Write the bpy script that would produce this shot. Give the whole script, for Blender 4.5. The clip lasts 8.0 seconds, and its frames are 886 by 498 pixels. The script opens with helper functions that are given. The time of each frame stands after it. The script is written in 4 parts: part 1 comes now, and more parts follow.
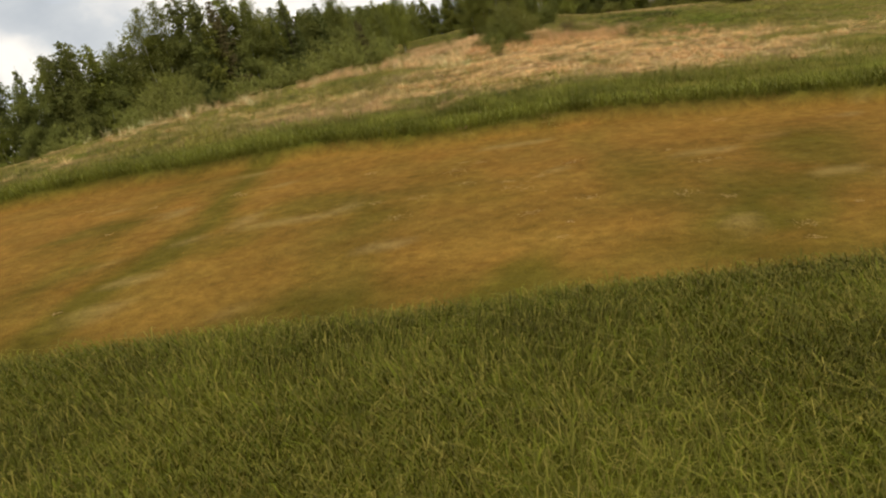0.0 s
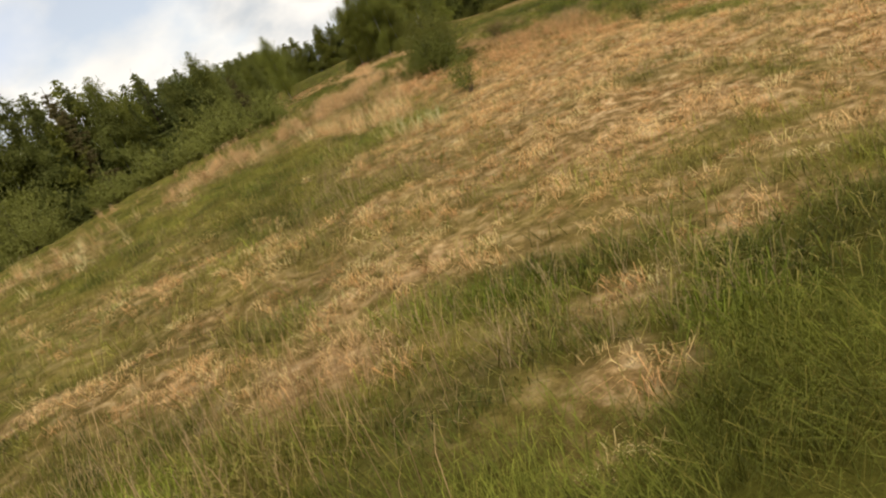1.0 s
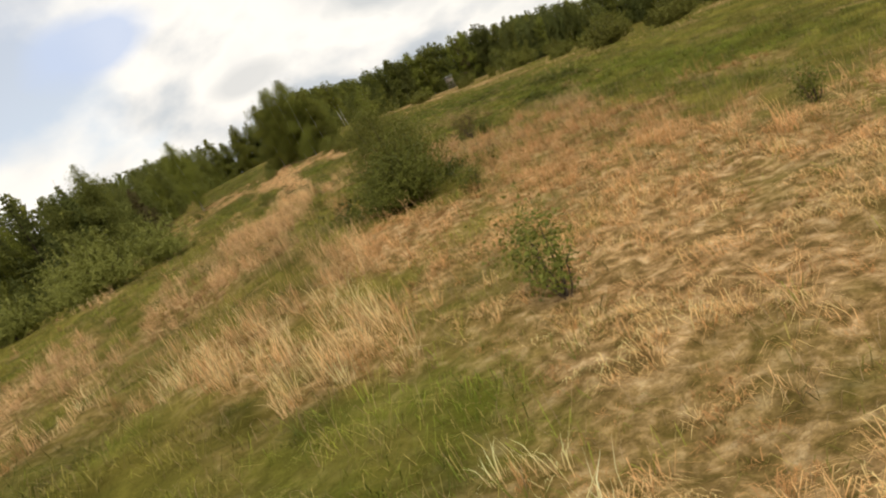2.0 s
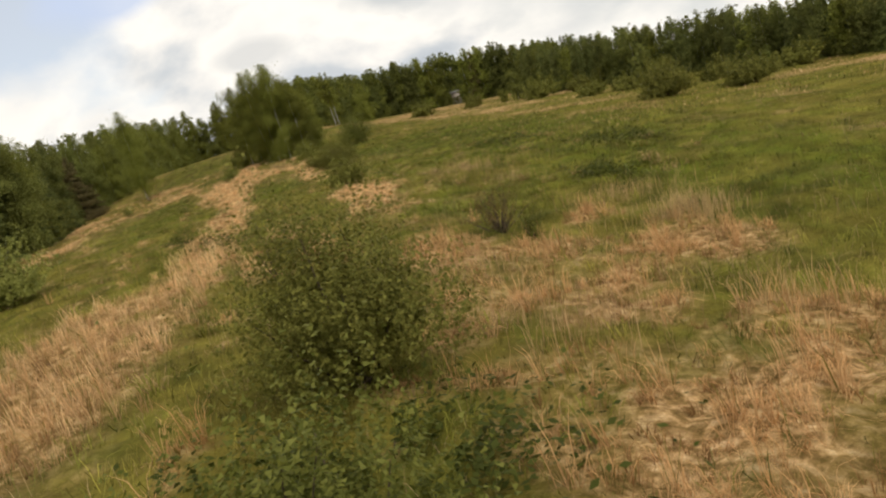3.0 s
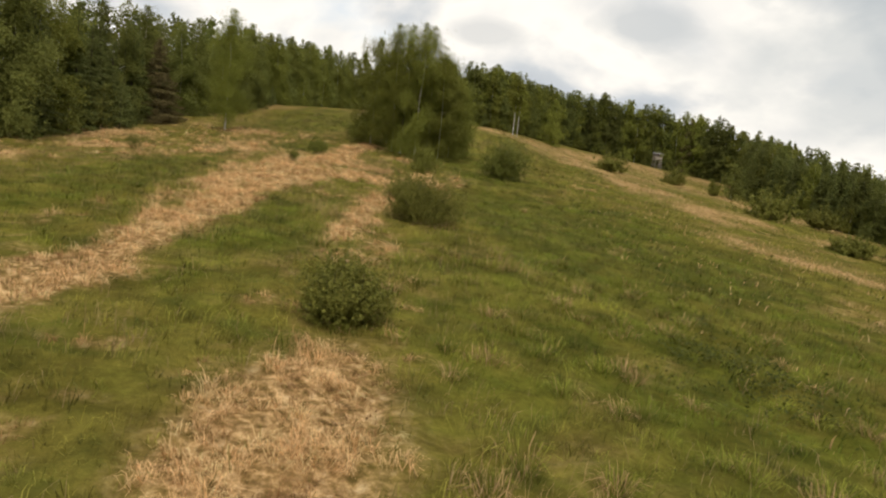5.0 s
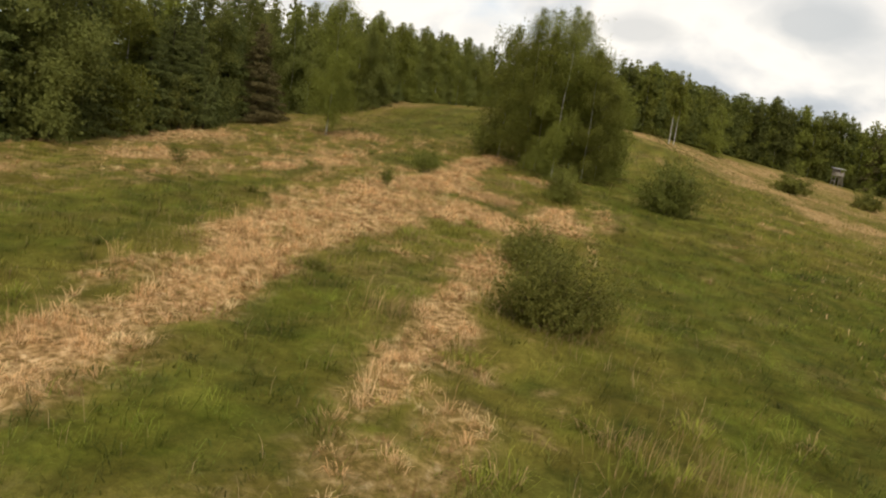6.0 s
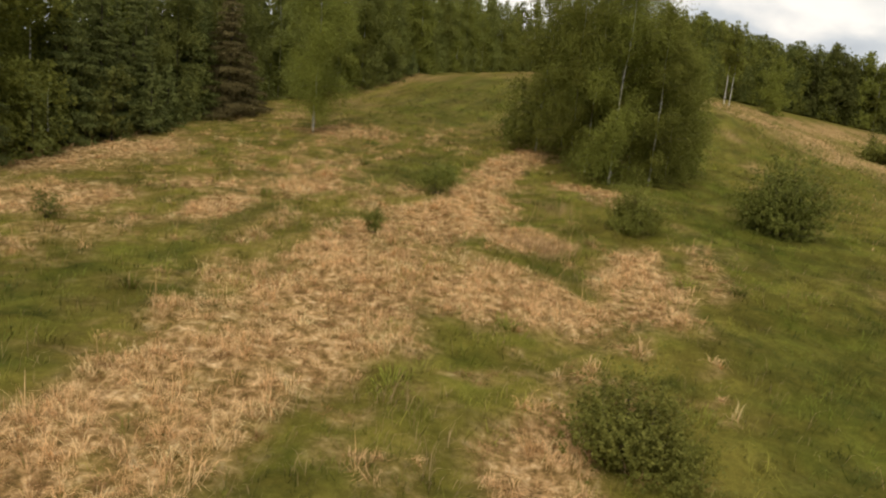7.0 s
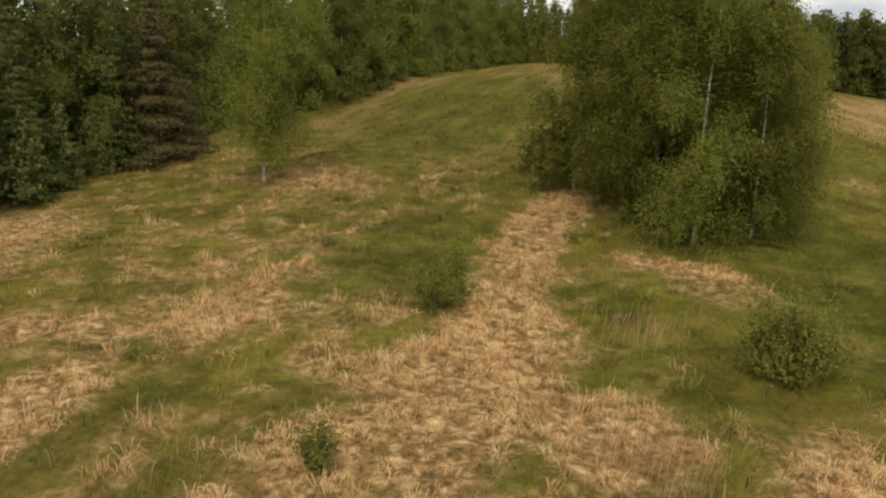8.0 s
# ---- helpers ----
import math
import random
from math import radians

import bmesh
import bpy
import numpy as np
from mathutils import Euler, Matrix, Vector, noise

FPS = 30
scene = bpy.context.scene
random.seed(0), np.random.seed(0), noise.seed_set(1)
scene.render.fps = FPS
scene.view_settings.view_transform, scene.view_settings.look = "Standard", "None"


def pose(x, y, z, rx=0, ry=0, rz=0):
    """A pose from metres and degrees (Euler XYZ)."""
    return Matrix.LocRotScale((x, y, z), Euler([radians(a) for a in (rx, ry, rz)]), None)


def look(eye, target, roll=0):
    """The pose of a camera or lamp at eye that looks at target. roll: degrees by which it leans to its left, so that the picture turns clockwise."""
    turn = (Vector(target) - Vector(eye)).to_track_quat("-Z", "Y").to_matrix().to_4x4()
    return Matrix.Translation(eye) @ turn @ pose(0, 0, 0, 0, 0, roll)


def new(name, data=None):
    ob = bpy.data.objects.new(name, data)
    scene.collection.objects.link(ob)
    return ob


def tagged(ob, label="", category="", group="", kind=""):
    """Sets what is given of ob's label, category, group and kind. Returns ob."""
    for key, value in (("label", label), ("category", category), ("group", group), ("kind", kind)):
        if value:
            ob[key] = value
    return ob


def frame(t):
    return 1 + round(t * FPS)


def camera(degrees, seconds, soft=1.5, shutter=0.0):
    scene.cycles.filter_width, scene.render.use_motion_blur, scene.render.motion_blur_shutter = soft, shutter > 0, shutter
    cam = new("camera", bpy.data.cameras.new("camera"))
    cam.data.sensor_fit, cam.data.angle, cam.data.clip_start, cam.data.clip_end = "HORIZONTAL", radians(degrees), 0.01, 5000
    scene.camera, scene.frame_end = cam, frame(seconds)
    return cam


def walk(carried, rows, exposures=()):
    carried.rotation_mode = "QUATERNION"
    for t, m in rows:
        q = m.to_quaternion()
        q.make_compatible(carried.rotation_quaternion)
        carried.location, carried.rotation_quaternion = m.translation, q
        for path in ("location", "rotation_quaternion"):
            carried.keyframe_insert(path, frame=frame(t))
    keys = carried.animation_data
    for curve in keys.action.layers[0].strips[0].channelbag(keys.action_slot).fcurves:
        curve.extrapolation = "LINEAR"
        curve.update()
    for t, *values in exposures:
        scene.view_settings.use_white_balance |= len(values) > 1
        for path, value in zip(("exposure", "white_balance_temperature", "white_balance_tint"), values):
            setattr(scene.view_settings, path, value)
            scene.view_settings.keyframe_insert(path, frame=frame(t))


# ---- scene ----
cam = camera(60.0, 8.0, 2.2, 0.0)
PATH = [
    (0.00, (9.996, 3.004, 4.438), (8.994, 12.778, 2.573), -13.64),
    (0.50, (8.645, 11.146, 5.655), (8.089, 20.964, 3.838), -21.53),
    (1.00, (7.829, 19.243, 6.661), (7.853, 29.050, 4.705), -26.52),
    (1.50, (7.874, 27.316, 7.545), (8.884, 37.110, 5.801), -29.78),
    (1.70, (8.000, 30.579, 7.930), (9.242, 40.398, 6.502), -29.83),
    (2.80, (11.664, 49.707, 10.407), (13.310, 59.468, 8.983), -22.11),
    (3.00, (12.435, 52.845, 10.755), (14.138, 62.599, 9.358), -18.67),
    (3.50, (14.620, 60.420, 11.553), (16.374, 70.186, 10.309), -8.47),
    (4.00, (16.506, 67.586, 12.390), (18.324, 77.316, 10.963), -3.87),
    (4.50, (18.002, 74.714, 13.118), (19.779, 84.440, 11.621), -3.97),
    (5.00, (19.006, 82.122, 13.982), (18.987, 92.060, 12.875), 5.95),
    (5.20, (19.290, 85.100, 14.249), (18.435, 94.998, 13.104), 14.37),
    (6.30, (17.620, 101.866, 16.411), (15.753, 111.573, 14.899), 6.41),
    (6.50, (17.095, 104.752, 16.815), (15.324, 114.456, 15.170), 6.19),
    (7.00, (15.680, 111.792, 17.939), (13.600, 121.381, 16.008), 5.81),
    (7.50, (14.213, 118.792, 18.871), (12.169, 128.385, 16.923), 6.13),
    (8.00, (12.256, 125.822, 19.599), (10.102, 135.368, 17.541), 2.25),
]
walk(cam, [(t, look(eye, target, roll)) for t, eye, target, roll in PATH],
     [(0.0, 0.05, 7000, 10), (8.0, 0.05, 7000, 10)])


# ---- world, sun, exposure ----
SUN_ELEV, SUN_AZ = radians(50), radians(172)   # azimuth from +y towards +x


def make_world():
    world = bpy.data.worlds.new("overcast_sky")
    scene.world = world
    world.use_nodes = True
    nt = world.node_tree
    nt.nodes.clear()
    out = nt.nodes.new("ShaderNodeOutputWorld")
    bg = nt.nodes.new("ShaderNodeBackground")
    sky = nt.nodes.new("ShaderNodeTexSky")
    sky.sky_type = "NISHITA"
    sky.sun_disc = False
    sky.sun_elevation, sky.sun_rotation = SUN_ELEV, SUN_AZ
    sky.air_density, sky.dust_density = 1.0, 1.5
    tc = nt.nodes.new("ShaderNodeTexCoord")
    sep = nt.nodes.new("ShaderNodeSeparateXYZ")
    nt.links.new(tc.outputs["Generated"], sep.inputs[0])

    def math_node(op, a, b=None):
        n = nt.nodes.new("ShaderNodeMath")
        n.operation = op
        for k, v in enumerate((a, b)):
            if v is None:
                continue
            if isinstance(v, (int, float)):
                n.inputs[k].default_value = v
            else:
                nt.links.new(v, n.inputs[k])
        return n.outputs[0]

    # clouds lie on a flat layer: they crowd together towards the horizon
    high = math_node("MAXIMUM", sep.outputs["Z"], 0.0)
    lift = math_node("ADD", high, 0.50)
    flat = nt.nodes.new("ShaderNodeCombineXYZ")
    nt.links.new(math_node("DIVIDE", sep.outputs["X"], lift), flat.inputs[0])
    nt.links.new(math_node("DIVIDE", sep.outputs["Y"], lift), flat.inputs[1])

    def cloud(scale, detail, seed):
        n = nt.nodes.new("ShaderNodeTexNoise")
        n.noise_dimensions = "4D"
        n.inputs["W"].default_value = seed
        n.inputs["Scale"].default_value = scale
        n.inputs["Detail"].default_value = detail
        n.inputs["Roughness"].default_value = 0.5
        n.inputs["Distortion"].default_value = 0.15
        nt.links.new(flat.outputs[0], n.inputs["Vector"])
        return n.outputs["Fac"]

    def ramp(fac, stops):
        n = nt.nodes.new("ShaderNodeValToRGB")
        while len(n.color_ramp.elements) < len(stops):
            n.color_ramp.elements.new(0.5)
        for e, (p, c) in zip(n.color_ramp.elements, stops):
            e.position, e.color = p, (*c, 1)
        nt.links.new(fac, n.inputs[0])
        return n.outputs[0]

    body = ramp(cloud(2.3, 9.0, 3.7), [(0.36, (0.40, 0.46, 0.54)), (0.46, (0.57, 0.62, 0.68)), (0.505, (0.80, 0.81, 0.82)), (0.54, (0.95, 0.945, 0.925)), (0.63, (0.80, 0.81, 0.82)), (0.72, (0.62, 0.66, 0.71))])
    gaps = ramp(cloud(1.4, 8.0, 8.2), [(0.38, (0, 0, 0)), (0.45, (1, 1, 1))])
    blue = nt.nodes.new("ShaderNodeMix")
    blue.data_type, blue.blend_type = "RGBA", "MULTIPLY"
    blue.inputs["Factor"].default_value = 1.0
    nt.links.new(sky.outputs[0], blue.inputs["A"])
    blue.inputs["B"].default_value = (0.13, 0.13, 0.13, 1)
    haze = nt.nodes.new("ShaderNodeMix")
    haze.data_type = "RGBA"
    haze.inputs["Factor"].default_value = 0.45
    nt.links.new(blue.outputs["Result"], haze.inputs["A"])
    haze.inputs["B"].default_value = (0.86, 0.88, 0.92, 1)
    mix = nt.nodes.new("ShaderNodeMix")
    mix.data_type = "RGBA"
    nt.links.new(gaps, mix.inputs["Factor"])
    nt.links.new(haze.outputs["Result"], mix.inputs["A"])
    nt.links.new(body, mix.inputs["B"])
    # grey banks and blue gaps that hang over the far end of the meadow: azimuth, elevation, half width, how much flatter than wide, colour
    colour = mix.outputs["Result"]
    ragged = math_node("MULTIPLY", math_node("SUBTRACT", cloud(6.0, 7.0, 5.1), 0.5), 1.5)
    for az, el, half, squash, tone in ((33, 8.5, 0.36, 2.6, (0.60, 0.64, 0.67)), (37, 9.0, 0.20, 3.2, (0.34, 0.41, 0.48)), (25, 15.5, 0.17, 2.4, (0.42, 0.48, 0.54)), (13, 11.0, 0.075, 2.2, (0.56, 0.60, 0.64)),
                                       (-7, 16.0, 0.085, 2.2, (0.52, 0.63, 0.86)), (-24, 14.5, 0.12, 2.6, (0.60, 0.70, 0.88)), (-38, 9.0, 0.10, 3.0, (0.68, 0.73, 0.80)), (1, 9.5, 0.06, 3.0, (0.66, 0.68, 0.70))):
        az, el = radians(az), radians(el)
        gap = nt.nodes.new("ShaderNodeVectorMath")
        gap.operation = "SUBTRACT"
        nt.links.new(tc.outputs["Generated"], gap.inputs[0])
        gap.inputs[1].default_value = (math.sin(az) * math.cos(el), math.cos(az) * math.cos(el), math.sin(el))
        wide = nt.nodes.new("ShaderNodeVectorMath")
        wide.operation = "MULTIPLY"
        nt.links.new(gap.outputs[0], wide.inputs[0])
        wide.inputs[1].default_value = (1 / half, 1 / half, squash / half)
        size = nt.nodes.new("ShaderNodeVectorMath")
        size.operation = "LENGTH"
        nt.links.new(wide.outputs[0], size.inputs[0])
        here = ramp(math_node("ADD", size.outputs["Value"], ragged), [(0.45, (0.85, 0.85, 0.85)), (1.0, (0, 0, 0))])
        over = nt.nodes.new("ShaderNodeMix")
        over.data_type = "RGBA"
        nt.links.new(here, over.inputs["Factor"])
        nt.links.new(colour, over.inputs["A"])
        over.inputs["B"].default_value = (*tone, 1)
        colour = over.outputs["Result"]
    nt.links.new(colour, bg.inputs["Color"])
    bg.inputs["Strength"].default_value = 1.08
    nt.links.new(bg.outputs[0], out.inputs[0])


make_world()
sun_data = bpy.data.lights.new("sun", "SUN")
sun_data.energy, sun_data.angle, sun_data.color = 1.85, radians(25), (1.0, 0.95, 0.86)
sun = new("sun", sun_data)
sun.matrix_world = look((0, 0, 60), (-math.sin(SUN_AZ) * 60, -math.cos(SUN_AZ) * 60, 60 - 60 * math.tan(SUN_ELEV)))

# ---- materials ----


def nodes_of(name):
    m = bpy.data.materials.new(name)
    m.use_nodes = True
    nt = m.node_tree
    nt.nodes.clear()
    return m, nt, nt.nodes.new("ShaderNodeOutputMaterial")


def add(nt, kind, **inputs):
    n = nt.nodes.new(kind)
    for k, v in inputs.items():
        n.inputs[k.replace("_", " ")].default_value = v
    return n


def mixed(nt, a, b, fac, blend="MIX"):
    n = nt.nodes.new("ShaderNodeMix")
    n.data_type, n.blend_type = "RGBA", blend
    for key, v in (("Factor", fac), ("A", a), ("B", b)):
        if isinstance(v, (int, float)):
            n.inputs[key].default_value = v
        elif isinstance(v, tuple):
            n.inputs[key].default_value = (*v, 1)
        else:
            nt.links.new(v, n.inputs[key])
    return n.outputs["Result"]


def spread(nt, fac, lo, hi):
    n = nt.nodes.new("ShaderNodeMapRange")
    nt.links.new(fac, n.inputs["Value"])
    n.inputs["To Min"].default_value, n.inputs["To Max"].default_value = lo, hi
    return n.outputs["Result"]


def noisy(nt, fac, lo, hi):
    """The same for a noise, whose values crowd round the middle."""
    n = nt.nodes.new("ShaderNodeMapRange")
    nt.links.new(fac, n.inputs["Value"])
    n.inputs["From Min"].default_value, n.inputs["From Max"].default_value = 0.28, 0.72
    n.inputs["To Min"].default_value, n.inputs["To Max"].default_value = lo, hi
    return n.outputs["Result"]


def leafy(name, dark, light, thin=0.5, rough=0.7, tree_shift=0.20, attribute=""):
    """Leaves or blades: a colour that differs from leaf to leaf and from plant to plant, and lets some light through."""
    m, nt, out = nodes_of(name)
    geo = nt.nodes.new("ShaderNodeNewGeometry")
    info = nt.nodes.new("ShaderNodeObjectInfo")
    if attribute:
        at = nt.nodes.new("ShaderNodeAttribute")
        at.attribute_name = attribute
        colour = at.outputs["Color"]
    else:
        colour = mixed(nt, dark, light, geo.outputs["Random Per Island"])
    value = nt.nodes.new("ShaderNodeHueSaturation")
    nt.links.new(colour, value.inputs["Color"])
    nt.links.new(spread(nt, info.outputs["Random"], 1 - tree_shift, 1 + tree_shift), value.inputs["Value"])
    nt.links.new(spread(nt, info.outputs["Random"], 0.494, 0.508), value.inputs["Hue"])
    p = add(nt, "ShaderNodeBsdfPrincipled", Roughness=rough, Specular_IOR_Level=0.1)
    nt.links.new(value.outputs[0], p.inputs["Base Color"])
    t = nt.nodes.new("ShaderNodeBsdfTranslucent")
    nt.links.new(value.outputs[0], t.inputs["Color"])
    s = nt.nodes.new("ShaderNodeMixShader")
    s.inputs[0].default_value = thin
    nt.links.new(p.outputs[0], s.inputs[1])
    nt.links.new(t.outputs[0], s.inputs[2])
    nt.links.new(s.outputs[0], out.inputs[0])
    return m


def rough_solid(name, a, b, scale, stretch=(1, 1, 1), rough=0.85, bump=0.4, lo=0.4, hi=0.62, fleck=None):
    """Bark, wood: two colours by stretched noise, with relief."""
    m, nt, out = nodes_of(name)
    tc = nt.nodes.new("ShaderNodeTexCoord")
    mp = nt.nodes.new("ShaderNodeMapping")
    mp.inputs["Scale"].default_value = stretch
    nt.links.new(tc.outputs["Object"], mp.inputs["Vector"])
    n = add(nt, "ShaderNodeTexNoise", Scale=scale, Detail=5.0)
    nt.links.new(mp.outputs[0], n.inputs["Vector"])
    r = nt.nodes.new("ShaderNodeValToRGB")
    r.color_ramp.elements[0].position, r.color_ramp.elements[0].color = lo, (*a, 1)
    r.color_ramp.elements[1].position, r.color_ramp.elements[1].color = hi, (*b, 1)
    nt.links.new(n.outputs["Fac"], r.inputs[0])
    colour = r.outputs[0]
    fine = add(nt, "ShaderNodeTexNoise", Scale=scale * 6, Detail=3.0)
    nt.links.new(mp.outputs[0], fine.inputs["Vector"])
    colour = mixed(nt, colour, fleck or (0.3, 0.28, 0.25), spread(nt, fine.outputs["Fac"], 0.0, 0.5), "MULTIPLY")
    p = add(nt, "ShaderNodeBsdfPrincipled", Roughness=rough, Specular_IOR_Level=0.2)
    nt.links.new(colour, p.inputs["Base Color"])
    bm = add(nt, "ShaderNodeBump", Strength=bump, Distance=0.02)
    nt.links.new(fine.outputs["Fac"], bm.inputs["Height"])
    nt.links.new(bm.outputs[0], p.inputs["Normal"])
    nt.links.new(p.outputs[0], out.inputs[0])
    return m


def ground_material():
    m, nt, out = nodes_of("meadow_soil_and_sward")
    at = nt.nodes.new("ShaderNodeAttribute")
    at.attribute_name = "tint"
    tc = nt.nodes.new("ShaderNodeTexCoord")
    big = add(nt, "ShaderNodeTexNoise", Scale=0.9, Detail=6.0, Roughness=0.65)
    mid = add(nt, "ShaderNodeTexNoise", Scale=4.5, Detail=5.0, Roughness=0.7)
    fine = add(nt, "ShaderNodeTexNoise", Scale=38.0, Detail=4.0, Roughness=0.7)
    for n in (big, mid, fine):
        nt.links.new(tc.outputs["Object"], n.inputs["Vector"])
    # flattened straw lies in pale lumps with brown between; the attribute's fourth value says how dry the place is
    lump = add(nt, "ShaderNodeTexNoise", Scale=3.8, Detail=4.0, Roughness=0.65, Distortion=0.35)
    nt.links.new(tc.outputs["Object"], lump.inputs["Vector"])
    r = nt.nodes.new("ShaderNodeValToRGB")
    for k, (where, colour) in enumerate(((0.34, (0.13, 0.084, 0.028)), (0.46, (0.26, 0.160, 0.064)), (0.57, (0.46, 0.295, 0.138)), (0.70, (0.66, 0.470, 0.255)))):
        e = r.color_ramp.elements[k] if k < 2 else r.color_ramp.elements.new(where)
        e.position, e.color = where, (*colour, 1)
    nt.links.new(lump.outputs["Fac"], r.inputs[0])
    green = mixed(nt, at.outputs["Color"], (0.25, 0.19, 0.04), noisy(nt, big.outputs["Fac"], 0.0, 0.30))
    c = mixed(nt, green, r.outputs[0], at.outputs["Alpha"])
    v = nt.nodes.new("ShaderNodeHueSaturation")
    nt.links.new(c, v.inputs["Color"])
    total = nt.nodes.new("ShaderNodeMath")
    total.operation = "MULTIPLY"
    nt.links.new(noisy(nt, mid.outputs["Fac"], 0.68, 1.32), total.inputs[0])
    nt.links.new(noisy(nt, fine.outputs["Fac"], 0.7, 1.3), total.inputs[1])
    nt.links.new(total.outputs[0], v.inputs["Value"])
    p = add(nt, "ShaderNodeBsdfPrincipled", Roughness=1.0, Specular_IOR_Level=0.02)
    nt.links.new(v.outputs[0], p.inputs["Base Color"])
    b1 = add(nt, "ShaderNodeBump", Strength=0.7, Distance=0.12)
    nt.links.new(mid.outputs["Fac"], b1.inputs["Height"])
    b2 = add(nt, "ShaderNodeBump", Strength=0.6, Distance=0.03)
    nt.links.new(fine.outputs["Fac"], b2.inputs["Height"])
    nt.links.new(b1.outputs[0], b2.inputs["Normal"])
    nt.links.new(b2.outputs[0], p.inputs["Normal"])
    nt.links.new(p.outputs[0], out.inputs[0])
    return m


GROUND = ground_material()
GRASS = leafy("grass_blades", (0, 0, 0), (0, 0, 0), 0.3, 0.65, 0.0, "tint")
BIRCH_LEAF = leafy("birch_leaves", (0.155, 0.166, 0.030), (0.270, 0.276, 0.060))
ASPEN_LEAF = leafy("aspen_leaves", (0.155, 0.168, 0.040), (0.260, 0.272, 0.076))
NEEDLE = leafy("spruce_needles", (0.109, 0.125, 0.035), (0.188, 0.205, 0.063), 0.35)
# aspen and birch leaves again, darkened to hold the far wood's inner shade
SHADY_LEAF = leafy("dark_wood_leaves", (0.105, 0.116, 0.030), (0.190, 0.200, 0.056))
PINE_NEEDLE = leafy("reddish_pine_needles", (0.126, 0.106, 0.042), (0.206, 0.166, 0.070), 0.35)
WILLOW_LEAF = leafy("willow_leaves", (0.114, 0.119, 0.022), (0.275, 0.268, 0.062), 0.4, 0.6, 0.15)
YOUNG_LEAF = leafy("sapling_leaves", (0.100, 0.112, 0.020), (0.200, 0.205, 0.045), 0.35, 0.55, 0.2)
GREY_WILLOW = leafy("grey_willow_leaves", (0.175, 0.180, 0.042), (0.325, 0.322, 0.085), 0.4, 0.6, 0.15)
BROWN_LEAF = leafy("budding_brown_leaves", (0.105, 0.072, 0.022), (0.170, 0.125, 0.040), 0.35, 0.6, 0.1)
WEED_LEAF = leafy("weed_leaves", (0.046, 0.054, 0.010), (0.090, 0.099, 0.018), 0.35, 0.6, 0.0)
BIRCH_BARK = rough_solid("birch_bark", (0.05, 0.045, 0.04), (0.62, 0.59, 0.53), 2.2, (2, 2, 7), 0.75, 0.3, 0.36, 0.46, (0.6, 0.58, 0.55))
DARK_BARK = rough_solid("dark_bark", (0.035, 0.028, 0.022), (0.12, 0.09, 0.065), 5.0, (3, 3, 0.8))
TWIG = rough_solid("twig_bark", (0.06, 0.045, 0.03), (0.16, 0.12, 0.08), 9.0)
GREY_WOOD = rough_solid("weathered_grey_boards", (0.27, 0.24, 0.20), (0.46, 0.41, 0.34), 3.0, (8, 8, 0.7))
ROOF_FELT = rough_solid("roofing_felt", (0.30, 0.29, 0.28), (0.45, 0.44, 0.42), 4.0)

# ---- tools for building ----


def lattice_noise(x, y, size, seed):
    """Smooth value noise between 0 and 1 on a lattice of that many metres."""
    g = np.random.default_rng(seed).random((128, 128))
    u, v = np.asarray(x, float) / size, np.asarray(y, float) / size
    i, j = np.floor(u).astype(int), np.floor(v).astype(int)
    a, b = u - i, v - j
    a, b = a * a * (3 - 2 * a), b * b * (3 - 2 * b)
    i0, i1, j0, j1 = i % 128, (i + 1) % 128, j % 128, (j + 1) % 128
    return (g[i0, j0] * (1 - a) + g[i1, j0] * a) * (1 - b) + (g[i0, j1] * (1 - a) + g[i1, j1] * a) * b


def rough_noise(x, y, size, seed):
    return 0.55 * lattice_noise(x, y, size, seed) + 0.3 * lattice_noise(x, y, size / 2.3, seed + 1) + 0.15 * lattice_noise(x, y, size / 5.1, seed + 2)


def step(a, b, v):
    t = np.clip((v - a) / (b - a), 0, 1)
    return t * t * (3 - 2 * t)


def land(x, y):
    """Height of the bare ground: a broad ridge that climbs away along y and falls to both sides."""
    x, y = np.asarray(x, float), np.asarray(y, float)
    u, v = x / 40, (np.clip(y, -80, 340) - 90) / 60
    vc, uc = np.clip(v, -1.6, 1.7), np.clip(u, -1.6, 1.6)
    z = 9.7 + 3.98 * v + 0.45 * np.clip(v, -1.6, 1.9) ** 3 - 0.37 * uc + 0.9 * uc * vc - 0.45 * uc * vc ** 2 - 3.5 * u * u / (1 + 0.17 * u * u)
    z = z + 1.6 * step(225, 300, y) * step(10, 50, x)
    z = z - 0.65 * step(12, 24, x) * step(30, 46, y) * (1 - step(76, 98, y))
    z = z - 1.7 * step(26, 46, x) * step(170, 208, y)
    near = step(24, 32, y) * (1 - step(230, 300, y))
    z = z + near * (0.26 * (rough_noise(x, y, 2.6, 11) - 0.5) + 0.22 * (lattice_noise(x, y, 0.75, 71) - 0.5) + 0.5 * (rough_noise(x, y, 9.0, 21) - 0.5))
    # the mown strip lies a little lower than the unmown grass on its far side
    return z - 0.34 * strip(x, y)


def strip_edges(x):
    wob = 0.7 * (lattice_noise(x, 0 * x, 3.0, 31) - 0.5)
    return 9.95 + 0.4 * wob, 20.7 + 1.0 * (1 - step(5, 9, x)) - 0.022 * np.clip(x - 10, 0, 40) ** 2 + wob


def strip(x, y):
    lo, hi = strip_edges(np.asarray(x, float))
    return step(lo - 0.25, lo + 0.25, y) * (1 - step(hi - 0.12, hi + 0.12, y))


